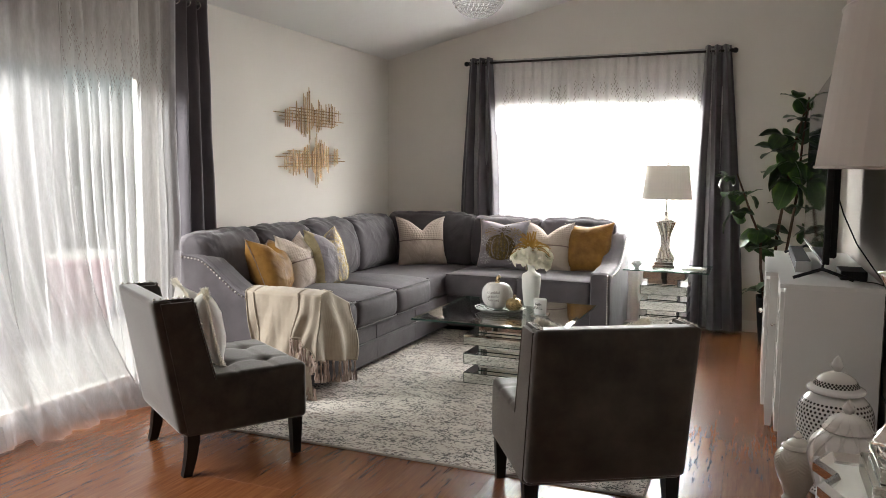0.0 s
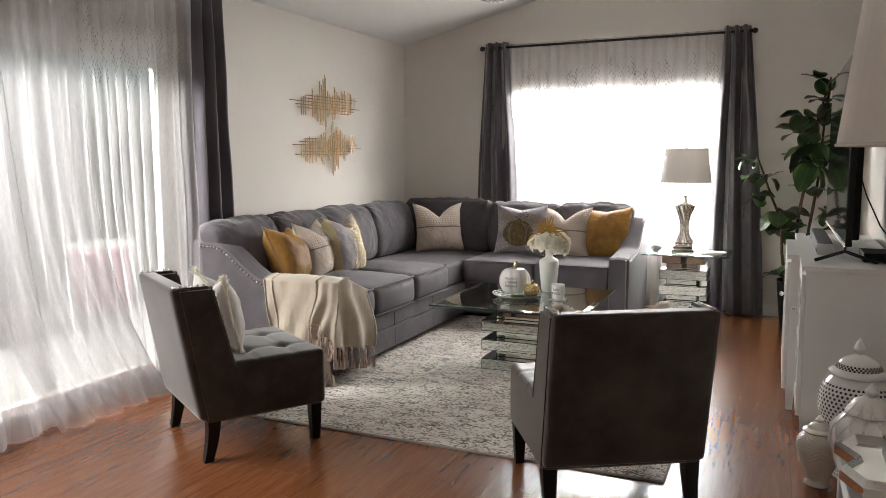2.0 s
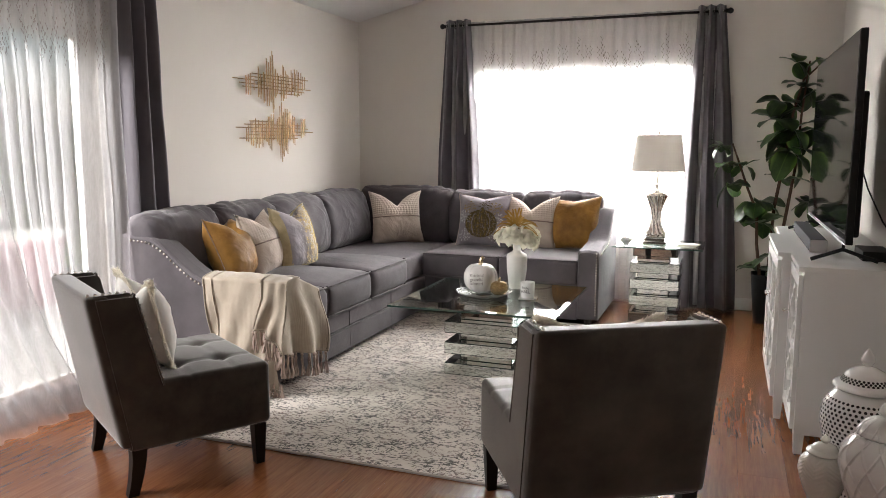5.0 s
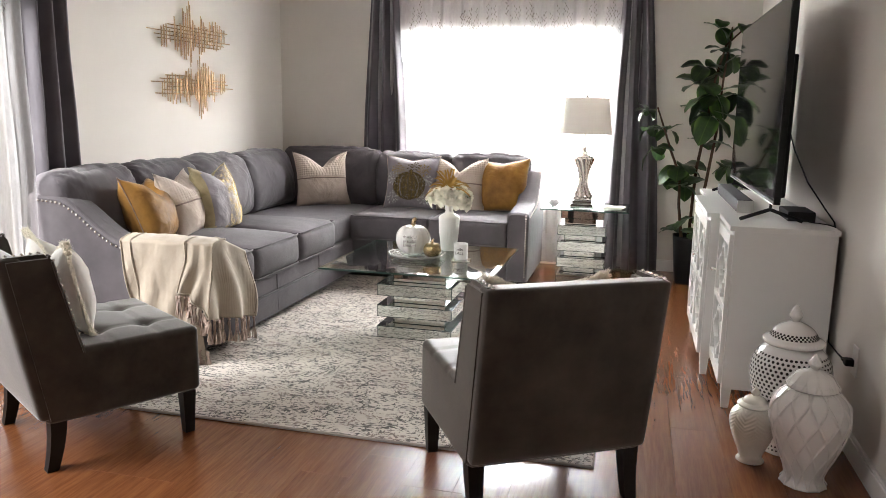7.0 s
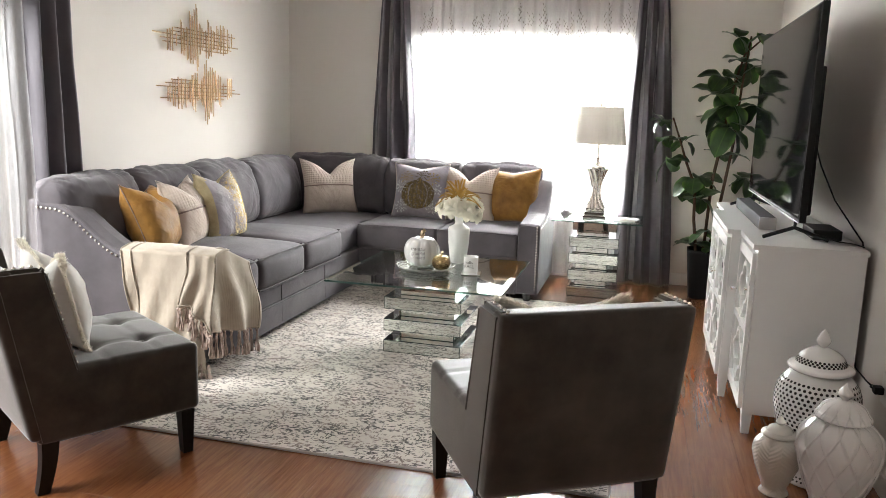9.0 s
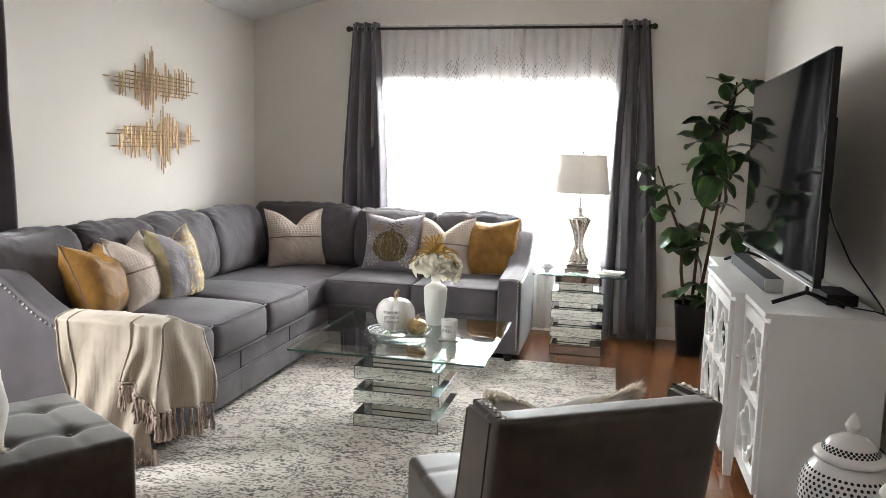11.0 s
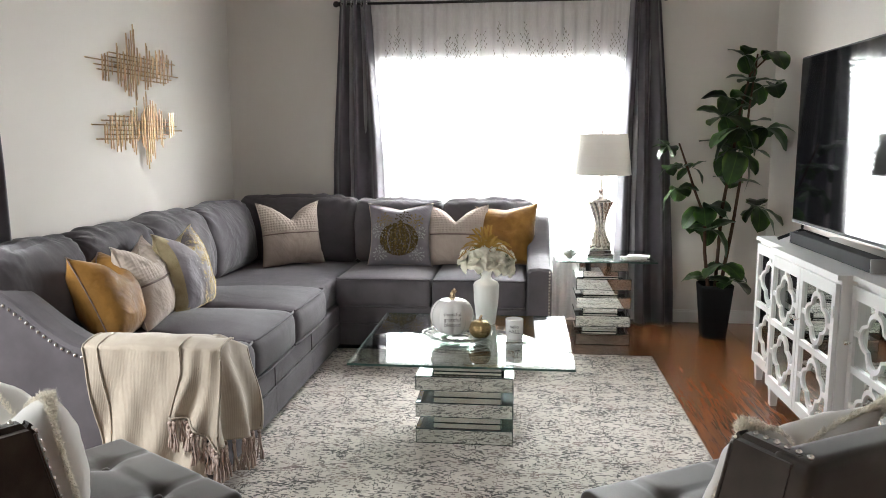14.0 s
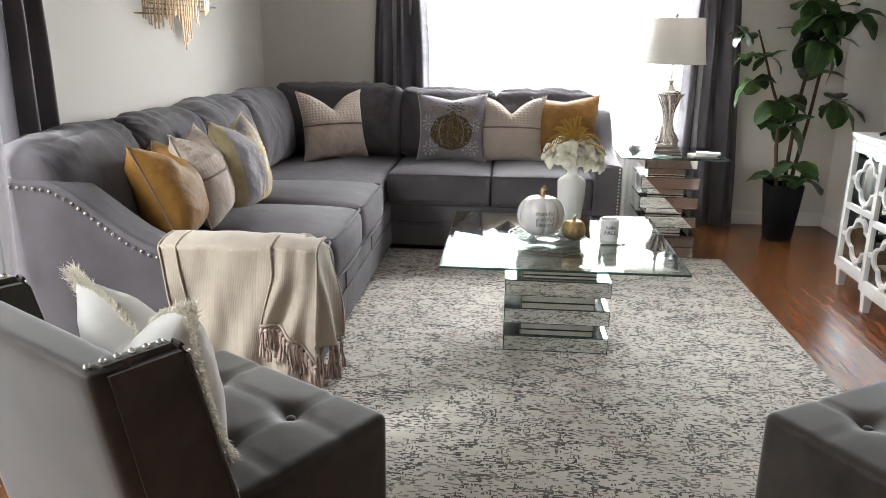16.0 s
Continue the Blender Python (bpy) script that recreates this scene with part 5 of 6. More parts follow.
def wrap_text(body, size, parent, material, m, label=""):
    cu = bpy.data.curves.new("lettering", "FONT")
    cu.body, cu.size, cu.extrude, cu.align_x, cu.align_y = body, size, 0.0004, "CENTER", "CENTER"
    tmp = bpy.data.objects.new("tmp", cu)
    scene.collection.objects.link(tmp)
    me = bpy.data.meshes.new_from_object(tmp.evaluated_get(bpy.context.evaluated_depsgraph_get()))
    bpy.data.objects.remove(tmp)
    me.name = "lettering"
    me.materials.clear()
    me.materials.append(material)
    ob = new("lettering", me)
    ob.parent, ob.matrix_basis = parent, m
    ob["label"] = label or "printed words"
    return ob


for k, wd in enumerate(("thankful", "grateful", "blessed")):
    wrap_text(wd, 0.026, pk, GREYINK, pose(0.012, -0.1125 + 0.001 * abs(k - 1), 0.122 - 0.025 * k, 86 + 8 * (k - 1) * -1, 0, 6))

v = thing("flower_vase", "tall white ribbed ceramic vase", "vase", pose(-1.275, 5.24, 0.4605))
part("body", lathe([(0.045, 0), (0.048, 0.004), (0.062, 0.12), (0.0665, 0.205), (0.060, 0.218), (0.030, 0.235), (0.024, 0.25), (0.030, 0.28), (0.042, 0.325), (0.038, 0.325), (0.026, 0.28)], 96, wave=lambda a, z: 1 + 0.02 * math.sin(30 * a + z * 60) * (z < 0.205)), MATTEWHITE, v, smooth=True)
fl = thing("flower_bouquet", "ivory silk flowers with gold fern leaves in the white vase", "flowers", pose(-1.275, 5.24, 0.76))
rnd = random.Random(12)


def blossom(c, r, seed):
    """An open rose: cupped rings of broad petals with curled, wavy rims."""
    rnd2 = random.Random(seed)
    bm = bmesh.new()
    nu, nv = 6, 6
    for layer in range(4):
        n = (3, 4, 5, 6)[layer]
        for i in range(n):
            a = 2 * math.pi * (i + 0.5 * (layer % 2)) / n + rnd2.uniform(-0.2, 0.2)
            op = 0.12 + 0.43 * layer + rnd2.uniform(-0.08, 0.08)
            ln = r * (0.62 + 0.15 * layer)
            ca, sa, g = math.cos(a), math.sin(a), []
            for iu in range(nu + 1):
                for iv in range(nv + 1):
                    u, q = iu / nu * 2 - 1, iv / nv
                    w = 0.44 * ln * math.sin(math.pi * (0.12 + 0.70 * q)) * u
                    bend = op + 0.55 * q * q
                    rad = ln * q * math.sin(bend) + 0.004 - 0.18 * ln * u * u * (1 - 0.4 * q)
                    z = ln * q * math.cos(bend) + 0.10 * ln * u * u * q + 0.09 * ln * math.sin(5 * u + seed + i) * q * q
                    g.append(bm.verts.new((c[0] + rad * ca - w * sa, c[1] + rad * sa + w * ca, c[2] + z)))
            for iu in range(nu):
                for iv in range(nv):
                    k = iu * (nv + 1) + iv
                    bm.faces.new((g[k], g[k + 1], g[k + nv + 2], g[k + nv + 1]))
    return bm


for i, (x, y, z, r) in enumerate(((-0.115, -0.03, 0.045, 0.078), (-0.03, -0.075, 0.055, 0.078), (0.065, -0.06, 0.035, 0.074), (0.125, -0.01, 0.05, 0.068), (0.01, 0.0, 0.10, 0.078), (0.07, 0.05, 0.09, 0.066), (-0.07, 0.05, 0.08, 0.068), (0.135, -0.05, 0.0, 0.05))):
    bl = blossom((0, 0, 0), r * 0.88, i)
    bmesh.ops.transform(bl, matrix=Matrix.Translation((x * 0.85, y * 0.9, z * 0.9)) @ Vector((x * 6, y * 6 - 0.45, 0.5)).to_track_quat("Z", "Y").to_matrix().to_4x4(), verts=bl.verts)
    part("blossom", bl, PETAL, fl, smooth=True)
for i in range(12):
    a = 0.15 + 2.85 * i / 11
    bm = bmesh.new()
    ln = rnd.uniform(0.125, 0.17)
    way = Vector((math.cos(a), -0.25 * math.sin(i * 2.1), 0))
    for k in range(20):
        s = k / 20
        c = Vector((0, -0.02, 0.09)) + way * ln * s + Vector((0, 0, math.sin(a) * ln * s * 1.15 - 0.09 * s * s * abs(math.cos(a)) - 0.03 * s * s))
        for sd in (-1, 1):
            d = (Vector((-math.sin(a) * sd, -0.25, math.cos(a) * sd)) + Vector((math.cos(a), 0, math.sin(a))) * 0.6) * 0.026 * (1 - 0.5 * s)
            w = Vector((math.cos(a), 0, math.sin(a))) * 0.004
            bm.faces.new([bm.verts.new(q) for q in (c, c + d * 0.5 + w, c + d, c + d * 0.5 - w)])
    part("fern_leaf", bm, FERN if 0 < i < 11 else GREENLEAF, fl)
part("stems", tube([(0, 0, -0.12), (0, 0, 0.05)], 0.012, 8, tube([(0.01, 0, -0.1), (0.05, 0.02, 0.08)], 0.004, 6, tube([(-0.01, 0, -0.1), (-0.06, 0.0, 0.08)], 0.004, 6))), GREENLEAF, fl)

t = thing("glass_coaster", "square mirrored glass coaster under the candle", "coaster", pose(-1.12, 4.925, 0.4605, 0, 0, 8))
part("plate", box(-0.055, 0.055, -0.055, 0.055, 0, 0.006, 0.001), MIRROR, t)
t = thing("jar_candle", "white jar candle with black lettering", "candle", pose(-1.125, 4.93, 0.467))
part("jar", lathe([(0.036, 0), (0.041, 0.006), (0.0425, 0.095), (0.039, 0.096), (0.038, 0.08)], 36), CANDLE, t, smooth=True)
part("wax", lathe([(0.037, 0.075), (0.037, 0.082)], 24), CANDLE, t)
wrap_text("hello", 0.022, t, INK, pose(0.0, -0.0430, 0.065, 90, 0, 0), "black script lettering")
wrap_text("FALL", 0.026, t, INK, pose(0.0, -0.0428, 0.042, 90, 0, 0), "black capital lettering")


# sideboard with fretwork doors
def fret_door(parent, x, y0, y1, z0, z1, knob_at, hinge_at):
    """A door in the plane x, facing -x."""
    d = thing("door", "", "", None)
    d.parent = parent
    w, h = y1 - y0, z1 - z0
    st = 0.036
    bm = box(x - 0.018, x, y0, y0 + st, z0, z1, 0.002)
    box(x - 0.018, x, y1 - st, y1, z0, z1, 0.002, bm=bm)
    box(x - 0.0175, x, y0 + st, y1 - st, z1 - 0.055, z1, 0.001, bm=bm)
    box(x - 0.0175, x, y0 + st, y1 - st, z0, z0 + 0.055, 0.001, bm=bm)
    zm = (z0 + z1) / 2
    box(x - 0.0175, x, y0 + st, y1 - st, zm - 0.015, zm + 0.015, 0.001, bm=bm)
    part("door_frame", bm, WHITE, d)
    part("mirror_pane", box(x - 0.006, x - 0.002, y0 + st, y1 - st, z0 + 0.055, z1 - 0.055), MIRROR, d)
    yc = (y0 + y1) / 2
    for za, zb in ((z0 + 0.055, zm - 0.015), (zm + 0.015, z1 - 0.055)):
        zc, hz, hy = (za + zb) / 2, (zb - za) / 2, (w / 2 - st)
        n = 72
        inner, outer = [], []
        for i in range(n):
            a = 2 * math.pi * i / n
            c, s = math.cos(a), math.sin(a)
            # barbed quatrefoil
            f = (a + math.pi / 4) % (math.pi / 2) - math.pi / 4
            lobe = 0.54 * math.cos(f) + math.sqrt(0.46 ** 2 - (0.54 * math.sin(f)) ** 2 + 0.002)
            barb = 0.06 * math.exp(-((abs(f) - math.pi / 4) / 0.09) ** 2)
            ry, rz, notch = hy * 0.78 * c, hz * 0.88 * s, lobe + barb
            outer.append((ry * notch, rz * notch))
            inner.append((ry * notch * (1 - 0.019 / (hy * 0.78)), rz * notch * (1 - 0.022 / (hz * 0.88))))
        b = bmesh.new()
        rings = []
        for ringp, xx in ((outer, x - 0.003), (outer, x - 0.015), (inner, x - 0.015), (inner, x - 0.003)):
            rings.append([b.verts.new((xx, yc + p[0], zc + p[1])) for p in ringp])
        for p, q in zip(rings, rings[1:] + rings[:1]):
            for i in range(n):
                b.faces.new((p[i], p[(i + 1) % n], q[(i + 1) % n], q[i]))
        bmesh.ops.recalc_face_normals(b, faces=b.faces)
        for dz, o in ((1, zb), (-1, za)):
            box(x - 0.0148, x - 0.003, yc - 0.012, yc + 0.012, min(o, zc + dz * hz * 0.82), max(o, zc + dz * hz * 0.82), bm=b)
        for dy in (-1, 1):
            ye = yc + dy * hy
            yi = yc + dy * hy * 0.70
            box(x - 0.0146, x - 0.003, min(ye, yi), max(ye, yi), zc - 0.011, zc + 0.011, bm=b)
        part("fretwork", b, WHITE, d)
    if knob_at is not None:
        part("knob", tube([(x - 0.018, knob_at, z1 - 0.24), (x - 0.03, knob_at, z1 - 0.24)], 0.005, 8, ball((x - 0.037, knob_at, z1 - 0.24), 0.011, 2)), CHROME, d, "small chrome knob", smooth=True)
    for hz in (z0 + 0.12, z1 - 0.12):
        part("hinge", box(x - 0.0195, x - 0.004, hinge_at - 0.004, hinge_at + 0.004, hz - 0.025, hz + 0.025), SILVERPL, d)


sb = thing("sideboard", "white breakfront sideboard with mirrored fretwork doors", "sideboard", pose(0, 0, 0))
SBY = (4.18, 4.63, 5.47, 5.92)
SBX = (0.285, 0.225, 0.285)
ZT, ZB = 0.85, 0.095
for k in range(3):
    part("cabinet_body", box(SBX[k], XR - 0.035, SBY[k] + (0.0 if k == 0 else 0.0005), SBY[k + 1], ZB, ZT - 0.022, 0.002), WHITE, sb)
b = bmesh.new()
out = [(SBX[0] - 0.022, SBY[0] - 0.008), (SBX[0] - 0.022, SBY[1] - 0.008), (SBX[1] - 0.022, SBY[1] - 0.008), (SBX[1] - 0.022, SBY[2] + 0.008), (SBX[2] - 0.022, SBY[2] + 0.008), (SBX[2] - 0.022, SBY[3] + 0.008), (XR - 0.03, SBY[3] + 0.008), (XR - 0.03, SBY[0] - 0.008)]
lo = [b.verts.new((x, y, ZT - 0.021)) for x, y in out]
hi = [b.verts.new((x, y, ZT)) for x, y in out]
b.faces.new(lo)
b.faces.new(hi)
for i in range(8):
    j = (i + 1) % 8
    b.faces.new((lo[i], lo[j], hi[j], hi[i]))
bmesh.ops.recalc_face_normals(b, faces=b.faces)
part("tabletop", b, WHITE, sb)
fret_door(sb, SBX[0] - 0.001, SBY[0] + 0.012, SBY[1] - 0.004, ZB + 0.02, ZT - 0.04, SBY[1] - 0.025, SBY[0] + 0.018)
ymid = (SBY[1] + SBY[2]) / 2
fret_door(sb, SBX[1] - 0.001, SBY[1] + 0.012, ymid - 0.002, ZB + 0.02, ZT - 0.04, ymid - 0.022, SBY[1] + 0.018)
fret_door(sb, SBX[1] - 0.001, ymid + 0.002, SBY[2] - 0.012, ZB + 0.02, ZT - 0.04, ymid + 0.022, SBY[2] - 0.018)
fret_door(sb, SBX[2] - 0.001, SBY[2] + 0.004, SBY[3] - 0.012, ZB + 0.02, ZT - 0.04, SBY[2] + 0.025, SBY[3] - 0.018)
for x, y in ((SBX[0] + 0.022, SBY[0] + 0.03), (SBX[1] + 0.022, SBY[1] + 0.03), (SBX[1] + 0.022, SBY[2] - 0.03), (SBX[2] + 0.022, SBY[3] - 0.03), (XR - 0.06, SBY[0] + 0.03), (XR - 0.06, SBY[3] - 0.03)):
    part("leg", taper_leg(x, y, ZB, 0.016, 0.022, 0.0), WHITE, sb)

# television
tv = thing("television", "large flat-screen television on splayed black feet", "television", pose(0, 0, 0))
TY0, TY1, TZ0, TZ1, TX = 4.27, 5.90, 0.94, 1.855, 0.445
part("casing", box(TX, TX + 0.03, TY0, TY1, TZ0, TZ1, 0.004, bm=box(TX + 0.03, TX + 0.07, TY0 + 0.12, TY1 - 0.12, TZ0 + 0.02, TZ1 - 0.25, 0.012)), BLACKPL, tv)
part("screen", box(TX - 0.002, TX, TY0 + 0.008, TY1 - 0.008, TZ0 + 0.018, TZ1 - 0.008), SCREEN, tv)
part("bezel_strip", box(TX - 0.004, TX + 0.001, TY0, TY1, TZ0 - 0.001, TZ0 + 0.003, 0.001), SILVERPL, tv)
for y in (TY0 + 0.13, TY1 - 0.13):
    bm = tube([(TX + 0.015, y, TZ0 + 0.02), (TX + 0.01, y, TZ0 - 0.035), (TX - 0.12, y - 0.02, ZT + 0.008)], 0.009, 6)
    tube([(TX + 0.01, y, TZ0 - 0.035), (TX + 0.15, y - 0.02, ZT + 0.008)], 0.009, 6, bm)
    part("foot", bm, BLACKPL, tv)
t = thing("soundbar", "long dark grey soundbar in front of the television", "soundbar", pose(0.385, 5.15, ZT + 0.001))
part("body", box(-0.038, 0.038, -0.48, 0.48, 0.0, 0.062, 0.006), GREYPL, t)
part("end_cap", box(-0.039, 0.039, -0.484, -0.4805, 0.001, 0.061), SILVERPL, t)
part("end_cap", box(-0.039, 0.039, 0.4805, 0.484, 0.001, 0.061), SILVERPL, t)
t = thing("media_box", "small black media box behind the television", "media box", pose(0.60, 4.55, ZT + 0.001))
part("body", box(-0.06, 0.06, -0.12, 0.12, 0, 0.045, 0.005), BLACKPL, t)
part("cable", tube([(-0.02, -0.12, 0.02), (0.02, -0.2, 0.01), (0.08, -0.25, 0.01), (0.10, -0.32, 0.01)], 0.003, 6), BLACKPL, t)
t = thing("power_cable", "black power cable hanging from the television to the outlet", "cable", pose(0, 0, 0))
pts = [(TX + 0.06, 4.42, 1.28), (TX + 0.09, 4.40, 1.18), (TX + 0.15, 4.36, 1.04), (TX + 0.22, 4.30, 0.93), (XR - 0.03, 4.30, 0.87), (XR - 0.015, 4.32, 0.80), (XR - 0.015, 4.32, 0.5), (XR - 0.015, 4.24, 0.34), (XR - 0.02, 4.05, 0.345), (XR - 0.035, 3.94, 0.365)]
part("cord", tube(pts, 0.0035, 6), BLACKPL, t, smooth=True)
part("plug", box(XR - 0.04, XR - 0.007, 3.86, 3.90, 0.352, 0.38, 0.004), BLACKPL, t)
part("cord", tube([(XR - 0.03, 3.94, 0.365), (XR - 0.04, 3.92, 0.362), (XR - 0.035, 3.90, 0.364)], 0.0035, 6), BLACKPL, t, smooth=True)
t = thing("wall_outlet", "white wall outlet plate above the baseboard", "outlet", pose(XR, 3.87, 0.375))
part("plate", box(-0.006, 0, -0.036, 0.036, -0.06, 0.06, 0.002), SOCKET, t)
for z in (-0.022, 0.022):
    part("socket", box(-0.0075, -0.0062, -0.015, 0.015, z - 0.013, z + 0.013), SOCKET, t)


# ginger jars
def jar_profile(r, h):
    return [(0.56 * r, 0), (0.60 * r, 0.012 * h), (0.50 * r, 0.06 * h), (0.54 * r, 0.12 * h), (0.80 * r, 0.30 * h), (0.98 * r, 0.47 * h), (1.0 * r, 0.55 * h), (0.93 * r, 0.64 * h), (0.70 * r, 0.715 * h), (0.52 * r, 0.735 * h)]


def smooth_profile(p, n=5):
    out = []
    for i in range(len(p) - 1):
        p0, p1, p2, p3 = p[max(i - 1, 0)], p[i], p[i + 1], p[min(i + 2, len(p) - 1)]
        for k in range(n):
            s = k / n
            out.append(tuple(max(0.001 if a == 0 else -1, 0.5 * (2 * p1[a] + (p2[a] - p0[a]) * s + (2 * p0[a] - 5 * p1[a] + 4 * p2[a] - p3[a]) * s * s + (3 * p1[a] - p0[a] - 3 * p2[a] + p3[a]) * s ** 3)) for a in (0, 1)))
    out.append(p[-1])
    return out


def ginger_jar(m, r, h, material, label, wave=None, seg=64, pierced=False):
    t = thing("ginger_jar", label, "ginger jar", m, group="white ginger jars")
    prof = smooth_profile(jar_profile(r, h))
    part("body", lathe(prof, seg, wave=wave), material, t, smooth=True)
    zl = 0.737 * h
    lid = [(0.70 * r, zl), (0.76 * r, zl + 0.008), (0.74 * r, zl + 0.02), (0.60 * r, zl + 0.03), (0.58 * r, zl + 0.055 * h), (0.46 * r, zl + 0.105 * h), (0.22 * r, zl + 0.14 * h), (0.08 * r, zl + 0.15 * h)]
    ld = part("lid", lathe(smooth_profile(lid, 4), seg, wave=wave if wave and not pierced else None), material, t, smooth=True)
    zk = zl + 0.148 * h
    part("finial", lathe(smooth_profile([(0.07 * r, zk), (0.15 * r, zk + 0.03 * h), (0.16 * r, zk + 0.05 * h), (0.09 * r, zk + 0.09 * h), (0.01 * r, zk + 0.115 * h)], 4), 24, wave=wave if wave and not pierced else None), material, ld, smooth=True)
    if pierced:
        # flat dark discs on the closed surface paint the holes' inner shade
        bm = bmesh.new()
        def holes(profile, z0, z1, rows, cols, hr):
            for i in range(rows):
                z = z0 + (z1 - z0) * (i + 0.5) / rows
                for a0, a1 in zip(profile, profile[1:]):
                    if min(a0[1], a1[1]) <= z <= max(a0[1], a1[1]) and a0[1] != a1[1]:
                        s = (z - a0[1]) / (a1[1] - a0[1])
                        rad = a0[0] + (a1[0] - a0[0]) * s
                        slope = math.atan2(a1[0] - a0[0], a1[1] - a0[1])
                        break
                else:
                    continue
                for j in range(cols):
                    a = 2 * math.pi * (j + 0.5 * (i % 2)) / cols
                    mm = pose(0, 0, 0, 0, 0, math.degrees(a)) @ Matrix.Translation((rad + 0.0006, 0, z)) @ Matrix.Rotation(-slope * -1, 4, "Y")
                    vs = [bm.verts.new(mm @ Vector((0, hr * math.cos(g), hr * math.sin(g)))) for g in [k * math.pi / 4 for k in range(8)]]
                    bm.faces.new(vs)
        holes(prof, 0.30 * h, 0.69 * h, 15, 46, 0.0058)
        holes(prof, 0.02 * h, 0.06 * h, 2, 34, 0.004)
        part("hole_shade_discs", bm, HOLESHADE, t, "rows of small flat dark discs painted as the shade in round holes", kind="stuff")
        bm = bmesh.new()
        holes(smooth_profile(lid, 4), zl + 0.03, zl + 0.085 * h, 3, 34, 0.005)
        part("hole_shade_discs", bm, HOLESHADE, ld, "rows of small flat dark discs painted as the shade in round holes", kind="stuff")
    return t


ginger_jar(pose(0.49, 3.80, 0), 0.152, 0.605, CERAMIC, "large white pierced ceramic ginger jar beside the sideboard", pierced=True)


def lattice(a, z):
    u1 = math.cos(12 * a + z * 46)
    u2 = math.cos(12 * a - z * 46)
    return 1 + 0.052 * max(max(0, (u1 - 0.93) * 14.3), max(0, (u2 - 0.93) * 14.3)) ** 0.7


def herring(a, z):
    s = 1 if int((a / (2 * math.pi)) * 12) % 2 else -1
    return 1 + 0.012 * math.sin(70 * a * 0.35 * s + z * 420)


t = thing("ginger_jar", "white glazed ginger jar with a raised diamond lattice", "ginger jar", pose(0.51, 3.51, 0), group="white ginger jars")
r_, h_ = 0.133, 0.50
prof = []
for i, (r0, z0) in enumerate(smooth_profile(jar_profile(r_, h_), 22)):
    prof.append((r0, z0))
part("body", lathe(prof, 360, wave=lattice), CERAMIC, t, smooth=True)
zl = 0.737 * h_
ld = part("lid", lathe(smooth_profile([(0.60 * r_, zl), (0.66 * r_, zl + 0.006), (0.62 * r_, zl + 0.018), (0.58 * r_, zl + 0.05 * h_), (0.46 * r_, zl + 0.10 * h_), (0.2 * r_, zl + 0.135 * h_), (0.07 * r_, zl + 0.14 * h_)], 10), 250, wave=lattice), CERAMIC, t, smooth=True)
zk = zl + 0.138 * h_
part("finial", lathe(smooth_profile([(0.08 * r_, zk), (0.16 * r_, zk + 0.03 * h_), (0.17 * r_, zk + 0.05 * h_), (0.09 * r_, zk + 0.09 * h_), (0.01 * r_, zk + 0.12 * h_)], 5), 36, wave=lambda a, z: 1 + 0.1 * math.sin(5 * a + z * 160)), CERAMIC, ld, smooth=True)
t = thing("ginger_jar", "small cream ginger jar with a herringbone relief", "ginger jar", pose(0.345, 3.655, 0), group="white ginger jars")
r_, h_ = 0.087, 0.305
part("body", lathe(smooth_profile(jar_profile(r_, h_), 16), 200, wave=herring), CERAMICB, t, smooth=True)
zl = 0.737 * h_
ld = part("lid", lathe(smooth_profile([(0.66 * r_, zl), (0.74 * r_, zl + 0.005), (0.70 * r_, zl + 0.012), (0.56 * r_, zl + 0.018), (0.54 * r_, zl + 0.06 * h_), (0.40 * r_, zl + 0.11 * h_), (0.1 * r_, zl + 0.14 * h_)], 5), 48), CERAMICB, t, smooth=True)
zk = zl + 0.135 * h_
part("finial", lathe(smooth_profile([(0.1 * r_, zk), (0.19 * r_, zk + 0.03 * h_), (0.19 * r_, zk + 0.05 * h_), (0.02 * r_, zk + 0.11 * h_)], 4), 24), CERAMICB, ld, smooth=True)

# mirrored console near the start, with its tray frame
t = thing("mirrored_console", "silver framed mirrored console table against the wall", "console table", pose(0, 0, 0))
part("tabletop", box(0.27, XR - 0.005, 0.95, 1.86, 0.775, 0.815, 0.004), SILVERPL, t)
part("mirror_panel", box(0.29, XR - 0.03, 0.975, 1.835, 0.8155, 0.8185), MIRROR, t)
for x in (0.295, XR - 0.035):
    for y in (0.98, 1.83):
        part("leg", box(x - 0.02, x + 0.02, y - 0.02, y + 0.02, 0, 0.775, 0.003), SILVERPL, t)
t = thing("picture_frame", "silver mirrored frame lying on the console", "photo frame", pose(0.335, 1.70, 0.819))
b = bmesh.new()
oc = [(-0.075, -0.06), (-0.045, 0.0), (-0.075, 0.06), (-0.045, 0.13), (0.03, 0.13), (0.03, -0.13), (-0.045, -0.13)]
def frame_ring(k, z):
    return [b.verts.new((x * k, y * k, z)) for x, y in oc]
rr = [frame_ring(1, 0.0), frame_ring(1, 0.016), frame_ring(0.86, 0.024), frame_ring(0.72, 0.012)]
for p, q in zip(rr, rr[1:]):
    for i in range(7):
        b.faces.new((p[i], p[(i + 1) % 7], q[(i + 1) % 7], q[i]))
b.faces.new(rr[0][::-1])
bmesh.ops.recalc_face_normals(b, faces=b.faces)
part("frame", b, CHROME, t)
b = bmesh.new()
b.faces.new([b.verts.new((x * 0.73, y * 0.73, 0.0125)) for x, y in oc])
part("mirror", b, MIRROR, t)
t = thing("glass_hook", "small chrome wall hook above the console", "wall hook", pose(XR, 2.4, 1.18))
